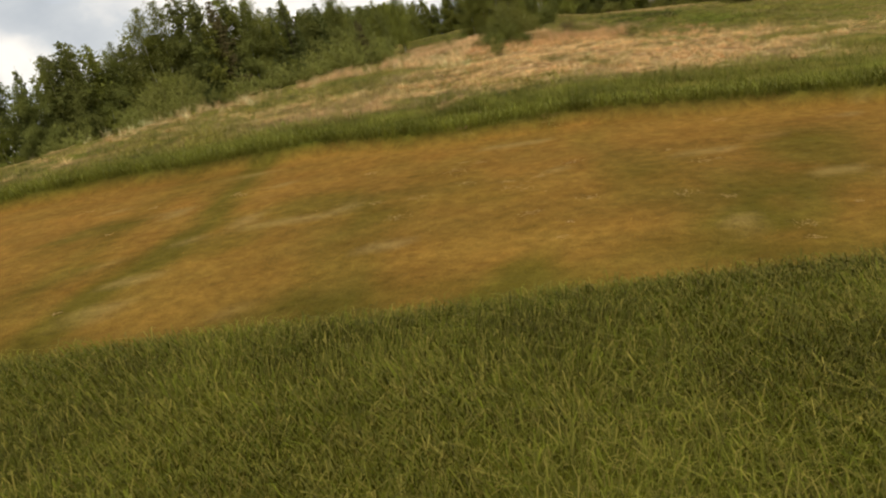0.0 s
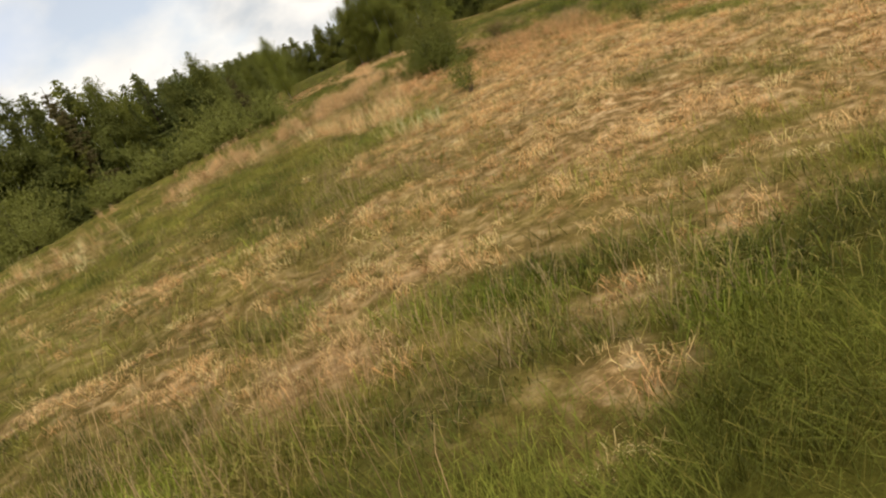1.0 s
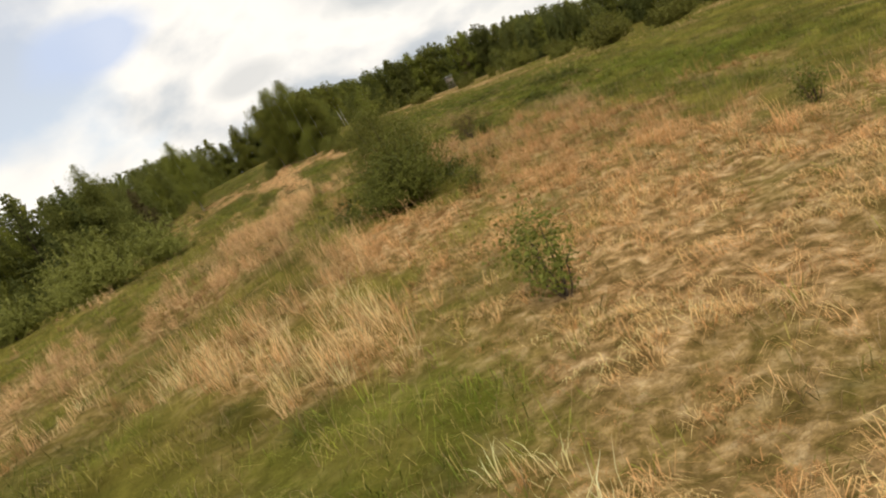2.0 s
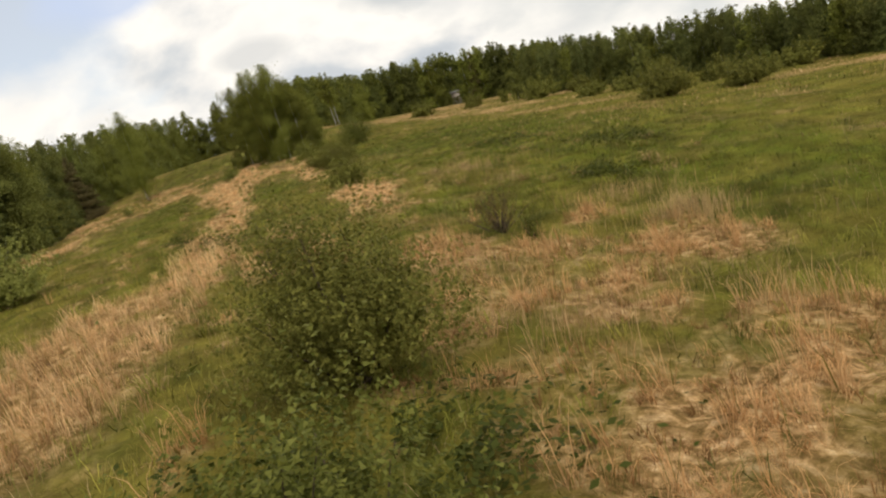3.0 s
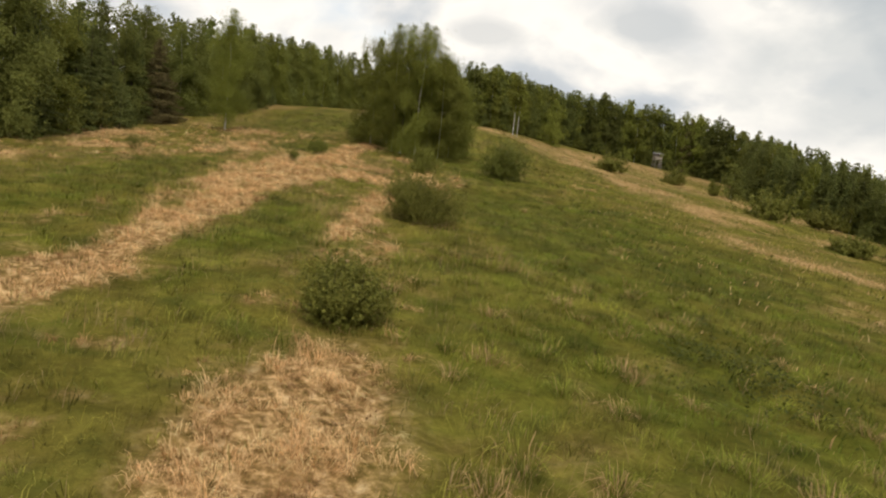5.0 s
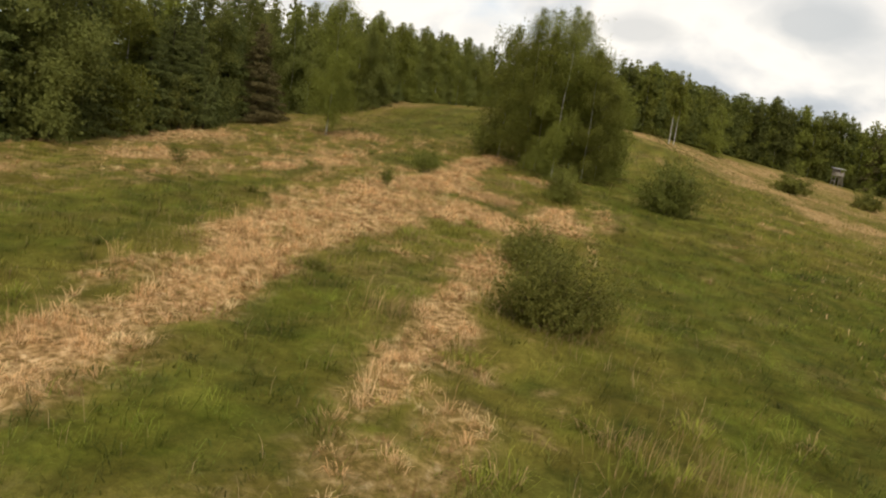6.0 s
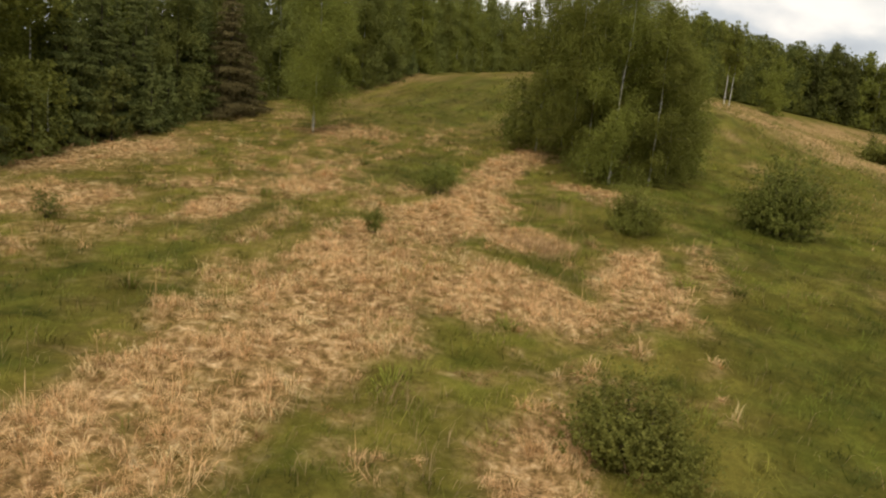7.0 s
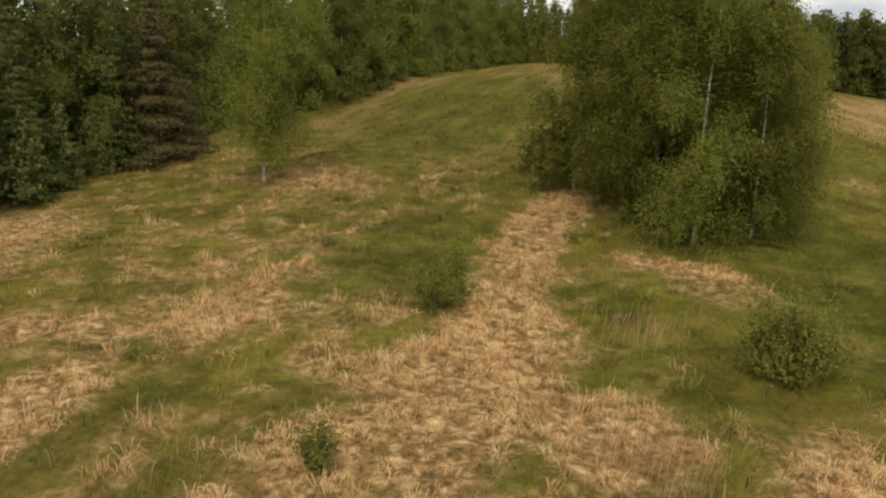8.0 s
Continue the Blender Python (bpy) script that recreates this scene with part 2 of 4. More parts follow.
# patches of dry grass: x, y, half width along x, half width along y
DRY_NEAR = [(16.6, 60.8, 2.8, 3.0), (17.6, 68.2, 2.6, 1.6), (21.8, 69.5, 1.8, 2.2), (20.4, 62.5, 2.2, 1.6), (6.5, 30, 4.5, 4.5), (11.4, 31.5, 2.8, 3.0), (9.6, 26.6, 0.7, 0.7), (7.8, 24.0, 0.8, 0.8), (9.5, 37, 3.0, 5.5), (14.5, 42, 5.5, 9), (15.5, 53, 3.2, 4), (10.3, 54, 2.2, 2.6),
            (2.0, 34, 2.4, 4.0), (-1.4, 60, 2.0, 7.5), (4.8, 61, 2.2, 4), (6.5, 73, 2.6, 9), (22, 45, 4.5, 8), (17.5, 32, 3.5, 5)]
DRY_MID = [(16.2, 76.0, 1.2, 0.9), (15.4, 73.6, 1.2, 1.4), (17.2, 74.2, 0.8, 0.5), (17.5, 72.2, 2.8, 1.1), (21.3, 70.6, 1.8, 1.1), (22.8, 73.1, 1.1, 0.9), (21.6, 76.3, 0.55, 0.35), (23.2, 77.8, 0.5, 0.35), (11.2, 82.0, 0.9, 0.5), (12.4, 83.2, 0.4, 0.45), (9.6, 83.3, 0.8, 0.5), (10.9, 77.4, 0.9, 0.7)]
DRY_SLOPE = [(15.8, 68.6, 1.4, 1.2), (21.0, 69.3, 1.0, 1.0), (17.4, 65.5, 1.2, 1.0), (16.3, 60.4, 2.2, 2.2), (17.6, 59.6, 1.7, 1.4), (20.0, 63.1, 1.2, 1.5), (17.6, 70.6, 2.0, 1.6), (18.3, 68.4, 1.4, 1.0),
           (21.9, 71.3, 1.2, 1.2), (15.8, 74.0, 1.0, 1.5), (15.7, 70.2, 1.0, 0.8), (21.4, 75.2, 1.0, 0.7), (13.1, 78.8, 0.6, 1.0), (10.6, 79.8, 0.6, 0.9), (14.6, 66.0, 0.9, 1.2), (17.0, 55.5, 2.5, 2.5), (18.6, 61.6, 1.7, 1.6), (15.4, 63.4, 1.6, 1.0), (14.8, 57.4, 1.3, 1.6), (19.0, 58.0, 1.8, 1.8),
]
DRY_UPPER = [(16.7, 95.3, 1.85, 5.6), (16.3, 88.8, 1.4, 2.8), (-6, 119, 2.2, 9), (15.0, 116, 0.9, 6.5), (14.9, 125.2, 1.0, 3.4), (17.0, 137.5, 1.9, 4.6), (12.4, 140.3, 1.7, 2.4), (13.2, 133.2, 3.6, 2.8)]
DRY_FAR = [(40, 214, 7, 24), (45, 168, 5, 14), (44, 139, 5, 6), (-5, 136, 3.2, 3.5), (-1.0, 141.8, 2.6, 1.4), (1.2, 137.4, 1.2, 2.8), (2.2, 143.5, 1.2, 2.2), (-9.5, 146, 3.0, 7), (41, 176, 3.5, 16), (47, 186, 2.0, 14), (49, 138, 6, 7), (44, 222, 17, 22), (36, 196, 5, 8), (52, 168, 2.5, 9),
           (66, 225, 10, 30), (52, 262, 20, 17), (74, 285, 22, 16), (30, 258, 8, 8), (72, 205, 6, 25), (60, 160, 5, 5), (68, 118, 10, 5), (-2, 160, 3, 3), (14.6, 152.5, 2.6, 0.8), (31, 245, 8, 10)]
# small worn spots in the green beyond the strip
DRY_WORN = [(8.6, 24.3, 0.55, 0.5), (8.1, 23.5, 0.4, 0.35), (9.1, 25.6, 0.6, 0.35), (10.7, 26.5, 0.9, 0.5), (6.2, 26.6, 1.0, 0.8), (4.3, 27.9, 1.0, 0.7), (2.0, 29.4, 1.2, 0.7), (11.6, 26.2, 0.4, 0.3)]
# the dry band that runs up the ridge to the birches: points of its middle line and half width
DRY_BAND = [(8.3, 78, 1.2), (8.6, 90, 1.3), (9.2, 100, 1.2), (9.6, 106, 1.4), (9.3, 113, 1.5), (8.4, 119, 1.7), (8.0, 124, 2.1), (8.8, 130, 2.9), (8.3, 135, 2.4), (8.9, 140, 2.2), (9.7, 144, 2.1), (9.4, 149, 1.3), (9.6, 155, 1.4), (10.0, 163, 1.1)]
# lush green, the last two painted shade beside the birches: x, y, half widths
LUSH_AND_SHADE = [(12.6, 89.6, 2.4, 2.6), (19.7, 85.3, 1.5, 1.2), (10.5, 21.3, 9, 1.6), (0, 21.8, 9, 1.8), (20, 20.6, 8, 2.8), (11.0, 25.0, 2.2, 2.4), (9.0, 23.2, 2.4, 1.4), (8.5, 26.2, 0.9, 1.0), (5.0, 24.6, 3.0, 1.2), (3.5, 46, 2.8, 6), (7.4, 43.5, 2.2, 3.0), (29, 82, 6, 22), (24, 108, 6, 14), (23.5, 130, 4.5, 10), (19.4, 45.0, 1.8, 3.2), (18.9, 81.6, 2.8, 3.0),
        (12.3, 112, 2.4, 12), (5.2, 151, 2.6, 6), (3.0, 137.5, 0.9, 3.5), (2.5, 116, 3.0, 18), (30, 120, 9, 24), (8.0, 26.8, 0.9, 1.0), (0, 190, 7, 30), (22.5, 149, 5, 9), (20.5, 157, 3, 6)]


def blobs(x, y, table, warp=1.0):
    out = np.zeros_like(x)
    wx, wy = 1.3 * warp * (rough_noise(x, y, 2.2, 41) - 0.5), 2.2 * warp * (rough_noise(x, y, 2.6, 43) - 0.5)
    for cx, cy, rx, ry in table:
        d = np.hypot((x + wx - cx) / rx, (y + wy - cy) / ry)
        out = np.maximum(out, 1 - step(0.55, 1.30, d))
    return out


def dryness(x, y):
    """0: green sward, 1: straw."""
    x, y = np.asarray(x, float), np.asarray(y, float)
    d = np.maximum.reduce([0.95 * blobs(x, y, DRY_NEAR), blobs(x, y, DRY_MID), blobs(x, y, DRY_SLOPE), blobs(x, y, DRY_UPPER), blobs(x, y, DRY_FAR)])
    mid = np.interp(y, [p[1] for p in DRY_BAND], [p[0] for p in DRY_BAND])
    half = np.interp(y, [p[1] for p in DRY_BAND], [p[2] for p in DRY_BAND])
    off = np.abs(x + 2.2 * (rough_noise(x, y, 2.0, 47) - 0.5) - mid) / half
    broken = step(0.40, 0.56, rough_noise(x, y, 1.1, 89))
    d = np.maximum(d, (1 - step(0.65, 1.25, off)) * step(74, 80, y) * (1 - step(161, 166, y)) * (1 - 0.8 * (1 - broken) * (1 - step(92, 104, y))))
    # scattered wisps and holes
    d = np.clip(d - 0.5 * step(0.58, 0.74, rough_noise(x, y, 1.8, 51)) * (y < 60) - 0.35 * step(0.62, 0.75, rough_noise(x, y, 1.2, 53)), 0, 1)
    d = np.maximum(d, 0.55 * step(0.60, 0.74, rough_noise(x, y, 3.2, 55)) * (y > 24))
    d = np.maximum(d, 0.5 * step(0.66, 0.76, rough_noise(x, y, 0.9, 57)) * (y > 24) * np.where(x > 19, 0.25, 1.0))
    d = np.maximum(d, 0.5 * step(0.52, 0.66, rough_noise(x, y, 0.8, 59)) * step(124, 128, y) * (1 - step(4, 7, x)))
    d = np.where(x > 27, d * (0.25 + 0.65 * step(0.34, 0.62, rough_noise(x, y, 4.5, 87))), d)
    d = np.maximum(d, 0.75 * step(0.46, 0.64, rough_noise(x, y, 2.1, 58)) * step(24.6, 28, y) * (1 - step(50, 58, y)) * (1 - 0.5 * step(20, 26, x)))
    lush = blobs(x, y, LUSH_AND_SHADE)
    d = d * (1 - 0.8 * lush)
    patchy = step(0.42, 0.58, rough_noise(x, y, 3.4, 85))
    d = d * (1 - (1 - step(24, 28, y)) * (0.6 - 0.55 * patchy)) * (1 - 0.12 * step(69, 73, y) * (1 - step(80, 84, y)) * step(12.5, 14, x))
    d = d * (1 - 0.55 * step(0.48, 0.60, rough_noise(x, y, 1.5, 107)) * step(55, 58, y) * (1 - step(76, 80, y)))
    # towards the low side of the meadow only streaks of straw run through the green
    streak = step(0.50, 0.64, rough_noise(x * 0.55, y, 1.3, 103))
    d = d * (1 - (1 - step(7, 12, x)) * step(24, 28, y) * (1 - step(40, 48, y)) * (0.62 - 0.12 * step(2, 7, x)) * (1 - streak))
    d = np.maximum(d, 0.9 * blobs(x, y, DRY_WORN, 0.35) * (0.4 + 0.6 * step(0.35, 0.5, rough_noise(x, y, 0.6, 105))))
    return np.where(y < 22.6, 0.0, d), lush


STRAW = np.array([0.490, 0.292, 0.120])
PALE = np.array([0.80, 0.560, 0.300])
OLIVE = np.array([0.164, 0.144, 0.029])
FRESH = np.array([0.106, 0.127, 0.016])
DEEP = np.array([0.068, 0.082, 0.015])
TALL = np.array([0.138, 0.156, 0.012])
MOWN = np.array([0.350, 0.173, 0.036])
# patches of the mown strip that are green again: x, y, half widths
REGROWN = [(6.7, 16.2, 1.2, 0.9), (9.9, 11.4, 0.7, 0.9), (9.2, 10.4, 1.8, 0.5), (15.0, 15.8, 0.9, 1.1), (2.3, 16.4, 1.1, 0.5)]


def green_at(x, y, lush):
    """Colour of the green growth: olive and fresh grass in patches of a few metres, with darker tussocks among it."""
    a, b = rough_noise(x, y, 1.9, 91), rough_noise(x, y, 6.0, 61)
    mix = np.clip(0.15 + 0.6 * lush + 2.0 * (a - 0.5) + 0.9 * (b - 0.5) - 0.45 * step(112, 126, y) * (1 - step(5, 9, x)), 0, 1)[:, None]
    deep = np.clip(0.75 * step(0.50, 0.74, rough_noise(x, y, 1.05, 93)) + lush * (0.15 * (y > 60) + 0.30 * step(110, 122, y)), 0, 1)[:, None]
    g = OLIVE * (1 - mix) + FRESH * mix
    return (g * (1 - deep) + DEEP * deep) * ((0.62 + 0.86 * lattice_noise(x, y, 0.6, 95)) * (0.78 + 0.5 * lattice_noise(x, y, 1.5, 94)))[:, None]


def sward_colour(x, y, r):
    """Mean colour of what grows at a place; r: a random number for each."""
    d, lush = dryness(x, y)
    g = green_at(x, y, lush)
    g = np.where((y < 10.2)[:, None], TALL, g)
    c = g
    s = strip(x, y)
    # wheel tracks across the strip, and a pale and a green cast in patches
    track = np.maximum(2.2 * np.exp(-((x - np.interp(y, (12, 14, 16, 18.4, 21.6), (4.2, 4.4, 4.7, 4.4, 4.2)) + 0.25 * (lattice_noise(x, y, 0.8, 62) - 0.5)) / 0.34) ** 2), 0.7 * np.exp(-((x - 2.9 + 0.05 * (y - 15)) / 0.34) ** 2))
    green = np.clip(track + 0.55 * step(0.50, 0.70, rough_noise(x, y * 0.45, 1.5, 63)) + 0.10 + (1 - step(13.5, 17.5, y)) * (0.35 + 0.9 * step(0.5, 0.7, rough_noise(x, y * 0.7, 1.1, 69))) + 1.1 * blobs(x, y, REGROWN), 0, 1.75) * 0.55
    mown = MOWN * (1 - green[:, None]) + np.array([0.135, 0.108, 0.014]) * green[:, None]
    mown = mown * (0.62 + 0.76 * rough_noise(x * 0.35, y, 0.9, 65))[:, None]
    bale = step(0.86, 0.92, lattice_noise(x * 0.6, y, 0.55, 67)) * 0.6
    mown = mown * (1 - bale[:, None]) + np.array([0.46, 0.31, 0.11]) * bale[:, None]
    return c * (1 - s[:, None]) + mown * s[:, None], d, lush, s


def raw_mesh(name, verts, faces, material, tint=None, smooth=False):
    """A mesh from arrays; all faces have the same number of corners, or faces is a list of two such arrays."""
    groups = faces if isinstance(faces, list) else [faces]
    me = bpy.data.meshes.new(name)
    me.vertices.add(len(verts))
    me.vertices.foreach_set("co", np.ascontiguousarray(verts, np.float32).ravel())
    loops = np.concatenate([g.ravel() for g in groups]).astype(np.int32)
    sizes = np.concatenate([np.full(len(g), g.shape[1], np.int32) for g in groups])
    me.loops.add(len(loops))
    me.loops.foreach_set("vertex_index", loops)
    me.polygons.add(len(sizes))
    me.polygons.foreach_set("loop_start", np.concatenate([[0], np.cumsum(sizes)[:-1]]).astype(np.int32))
    if smooth:
        me.polygons.foreach_set("use_smooth", np.ones(len(sizes), bool))
    if tint is not None:
        at = me.attributes.new("tint", "FLOAT_COLOR", "POINT")
        at.data.foreach_set("color", (tint if tint.shape[1] == 4 else np.c_[tint, np.ones(len(tint))]).astype(np.float32).ravel())
    me.update(calc_edges=True)
    me.materials.append(material)
    return me


def part(name, me, parent, label=""):
    ob = new(name, me)
    ob.parent = parent
    return tagged(ob, label)


def thing(name, place, label, category, group="", turn=0.0):
    ob = new(name)
    ob.empty_display_size = 0.3
    ob.matrix_basis = pose(*place, 0, 0, turn)
    return tagged(ob, label, category, group)


def tube(points, radii, sides):
    """Vertices and quads of a tapered tube along points."""
    points, radii = np.asarray(points, float), np.asarray(radii, float)
    along = np.gradient(points, axis=0)
    along /= np.linalg.norm(along, axis=1)[:, None] + 1e-9
    side = np.cross(along, np.array([0.31, 0.92, 0.23]))
    side /= np.linalg.norm(side, axis=1)[:, None] + 1e-9
    up = np.cross(along, side)
    a = np.arange(sides) * 2 * np.pi / sides
    ring = points[:, None] + radii[:, None, None] * (np.cos(a)[:, None] * side[:, None] + np.sin(a)[:, None] * up[:, None])
    k, j = np.meshgrid(np.arange(len(points) - 1), np.arange(sides), indexing="ij")
    q = np.stack([k * sides + j, k * sides + (j + 1) % sides, (k + 1) * sides + (j + 1) % sides, (k + 1) * sides + j], -1).reshape(-1, 4)
    return ring.reshape(-1, 3), q


def leaf_mesh(name, centres, length, width, material, rng, outward, loose=0.75, tri=False):
    """Small flat leaves at the given places, that face outwards and up, more or less."""
    n = len(centres)
    face = outward / (np.linalg.norm(outward, axis=1)[:, None] + 1e-6) + np.array([0, 0, 0.55]) + rng.normal(0, loose, (n, 3))
    face /= np.linalg.norm(face, axis=1)[:, None] + 1e-6
    a = np.cross(face, rng.normal(size=(n, 3)))
    a /= np.linalg.norm(a, axis=1)[:, None] + 1e-6
    b = np.cross(face, a)
    s = rng.uniform(0.6, 1.35, (n, 1))
    a, b = a * s * length / 2, b * s * width / 2
    if tri:
        v = np.stack([centres - a + b, centres - a - b, centres + a], 1).reshape(-1, 3)
        return raw_mesh(name, v, np.arange(3 * n).reshape(-1, 3), material)
    v = np.stack([centres - a, centres + b, centres + a, centres - b], 1).reshape(-1, 3)
    return raw_mesh(name, v, np.arange(4 * n).reshape(-1, 4), material)


# ---- the ground ----


def spaced(lo, a, b, hi, fine, grow):
    """Coordinates: even between a and b, wider and wider towards lo and hi."""
    mid = list(np.arange(a, b + 1e-6, fine))
    d, out = fine, []
    p = mid[-1]
    while p < hi:
        d = min(d * grow, 120)
        p += d
        out.append(p)
    d, back, p = fine, [], a
    while p > lo:
        d = min(d * grow, 120)
        p -= d
        back.append(p)
    return np.array(back[::-1] + mid + out)


def make_ground():
    gx, gy = spaced(-1800, -10, 31, 1800, 0.36, 1.06), spaced(-1500, 6, 166, 2200, 0.36, 1.16)
    x, y = np.meshgrid(gx, gy, indexing="ij")
    x, y = x.ravel(), y.ravel()
    r = np.random.default_rng(5).random(len(x))
    c, d, lush, s = sward_colour(x, y, r)
    z = land(x, y) + 0.10 * (r - 0.5) * d * (np.abs(x - 12) < 24)
    k, j = np.meshgrid(np.arange(len(gx) - 1), np.arange(len(gy) - 1), indexing="ij")
    n = len(gy)
    q = np.stack([k * n + j, (k + 1) * n + j, (k + 1) * n + j + 1, k * n + j + 1], -1).reshape(-1, 4)
    # the tint is lowered so the ground's colour carries the shade among the blades
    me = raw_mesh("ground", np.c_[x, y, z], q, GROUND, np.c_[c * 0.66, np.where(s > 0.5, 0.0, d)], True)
    return tagged(new("ground", me), "rough hilly meadow with green and straw-coloured patches", "ground", kind="structure")


make_ground()

# ---- grass ----
WAY = [(2, 10.2), (20, 7.8), (31, 8.0), (50, 11.7), (68, 16.5), (85, 19.2), (102, 17.6), (112, 15.7), (126, 12.3), (170, 7.0), (196, 2.0)]


def blades(x, y, height, width, lean, heading, colour, rng, foot_shade=0.8):
    """Arrays of bent five-cornered blades."""
    n = len(x)
    z = land(x, y) - 0.03
    root = np.c_[x, y, z]
    side = np.c_[-np.sin(heading), np.cos(heading), np.zeros(n)]
    turn = rng.uniform(-0.9, 0.9, n)
    side = side * np.cos(turn)[:, None] + np.c_[np.cos(heading), np.sin(heading), np.zeros(n)] * np.sin(turn)[:, None]
    ahead = np.c_[np.cos(heading), np.sin(heading), np.zeros(n)]
    mid = root + ahead * (height * lean * 0.35)[:, None]
    mid[:, 2] += height * 0.6 * np.sqrt(np.clip(1 - (0.35 * lean) ** 2, 0.2, 1))
    tip = root + ahead * (height * lean)[:, None]
    tip[:, 2] += height * np.clip(1.0 - 0.62 * lean ** 2, 0.22, 1)
    w = width[:, None] / 2
    v = np.stack([root - side * w, root + side * w, mid - side * w * 0.8, mid + side * w * 0.8, tip], 1).reshape(-1, 3)
    k = np.arange(n)[:, None] * 5
    # shade low in the tufts is put into the colour: darker feet, lighter tips
    tint = np.repeat(colour, 5, axis=0) * np.tile([foot_shade, foot_shade, 1.0, 1.0, 1.08], n)[:, None]
    return v, k + np.array([[0, 1, 3, 2]]), k + np.array([[2, 3, 4]]), np.clip(tint, 0, 0.9)


def make_grass():
    rng = np.random.default_rng(17)
    wanted = 51000
    y = rng.uniform(2.0, 196, wanted * 3)
    across = rng.normal(0, 1, wanted * 3) * (7.5 + 0.065 * y)
    x = np.interp(y, [p[0] for p in WAY], [p[1] for p in WAY]) + across
    keep = rng.random(len(x)) < np.where(y > 142, 0.75, 1.0) * np.where(strip(x, y) > 0.5, 0.30, 1.0)
    x, y = x[keep][:wanted], y[keep][:wanted]
    # the tall grass under the first metres of the flight is thickest
    ex, ey = rng.normal(9.8, 4.4, 10000), 10.1 - np.abs(rng.normal(0, 3.3, 10000))
    # and so is the rough grass just beyond the strip
    gx, gy = rng.normal(9.5, 5.0, 13000), 22.8 + np.abs(rng.normal(0, 9.0, 13000))
    x, y = np.r_[x, ex, gx], np.r_[y, ey, gy]
    d, lush = dryness(x, y)
    keep = rng.random(len(x)) > np.where((np.arange(len(x)) >= len(x) - len(gx)), d * 2.6, d)
    tx, ty = np.meshgrid(np.arange(-14, 34, 0.30), np.arange(23, 166, 0.30), indexing="ij")
    tx, ty = tx.ravel() + rng.uniform(-0.15, 0.15, tx.size), ty.ravel() + rng.uniform(-0.15, 0.15, tx.size)
    off = np.abs(tx - np.interp(ty, [p[0] for p in WAY], [p[1] for p in WAY]))
    td, tl = dryness(tx, ty)
    pick = (td > 0.28) & (rng.random(len(tx)) < td * 1.1) & (rng.random(len(tx)) < np.clip(1.4 - off / 15, 0.2, 1))
    dry = np.r_[np.zeros(keep.sum(), bool), np.ones(pick.sum(), bool)]
    x, y, d, lush = np.r_[x[keep], tx[pick]], np.r_[y[keep], ty[pick]], np.r_[d[keep], td[pick]], np.r_[lush[keep], tl[pick]]
    # straw grows in tussocks with gaps between
    lumps = lattice_noise(x, y, 0.75, 71)
    open_gap = dry & (lattice_noise(x, y, 0.55, 73) < 0.34) & (rng.random(len(x)) < 0.8)
    x, y, d, lush, dry, lumps = (a[~open_gap] for a in (x, y, d, lush, dry, lumps))
    s = strip(x, y) > 0.5
    near = y < 10.2
    bank = (y > 19) & (y < 24.5) & ~s
    made = {}
    for key, mask, per in (("green", ~dry & ~s & ~near & ~bank, 6), ("straw", dry & ~s & ~near, 22), ("stubble", s, 5), ("tall", near | (bank & ~dry), 10)):
        tx, ty, n = x[mask], y[mask], per
        count = len(tx)
        r = rng.random(count)
        base, _, lu, _ = sward_colour(tx, ty, r)
        big = rng.uniform(0.65, 1.35, count)
        head = rng.normal(0.35, 0.9, count) + (5.0 * lattice_noise(tx, ty, 1.3, 101) if key == "tall" else 0.0) if key != "straw" else 9.0 * lattice_noise(tx, ty, 0.95, 75) + rng.normal(0, 1.0, count)
        rep = lambda a: np.repeat(a, n, axis=0)
        rad = {"green": 0.10, "straw": 0.07, "stubble": 0.3, "tall": 0.16}[key]
        ox, oy = rng.normal(0, rad, count * n), rng.normal(0, rad, count * n)
        bx, by = rep(tx) + ox, rep(ty) + oy
        outward = np.arctan2(oy, ox)
        m = count * n
        if key == "green":
            # tussocks of half a metre to a metre stand higher and paler than the hollows between
            tuft = lattice_noise(tx, ty, 0.8, 77)
            h = rep(big * (0.55 + 0.9 * tuft)) * rng.uniform(0.18, 0.42, m)
            col = rep(green_at(tx, ty, lu) * (rng.uniform(0.45, 1.7, count) * (0.75 + 0.6 * tuft))[:, None]) * rng.uniform(0.9, 1.2, (m, 1))
            rough = rep(ty < 50)
            lean = np.where(rough, rng.uniform(0.75, 1.4, m), rng.uniform(0.5, 1.25, m))
            col = np.where((rough & (rng.random(m) < rep(0.12 + 0.4 * step(0.4, 0.7, tuft))))[:, None], np.array([0.42, 0.34, 0.10]) * rng.uniform(0.5, 1.25, (m, 1)), np.where(rough[:, None], np.maximum(col * 1.2, 0.045 * np.array([1.0, 1.15, 0.2])), col))
            seed = rng.random(m) < rep((0.06 + 0.42 * step(0.48, 0.70, rough_noise(tx, ty, 3.6, 79)) + 0.22 * step(112, 126, ty) * (1 - step(6, 10, tx)) * (rng.random(count) < 0.5)) * (1 - 0.75 * lu))
            w = np.where(seed, rng.uniform(0.005, 0.010, m), rng.uniform(0.009, 0.019, m))
            h = np.where(seed, h * 1.35, h)
            lean = np.where(seed, lean * 0.7, lean)
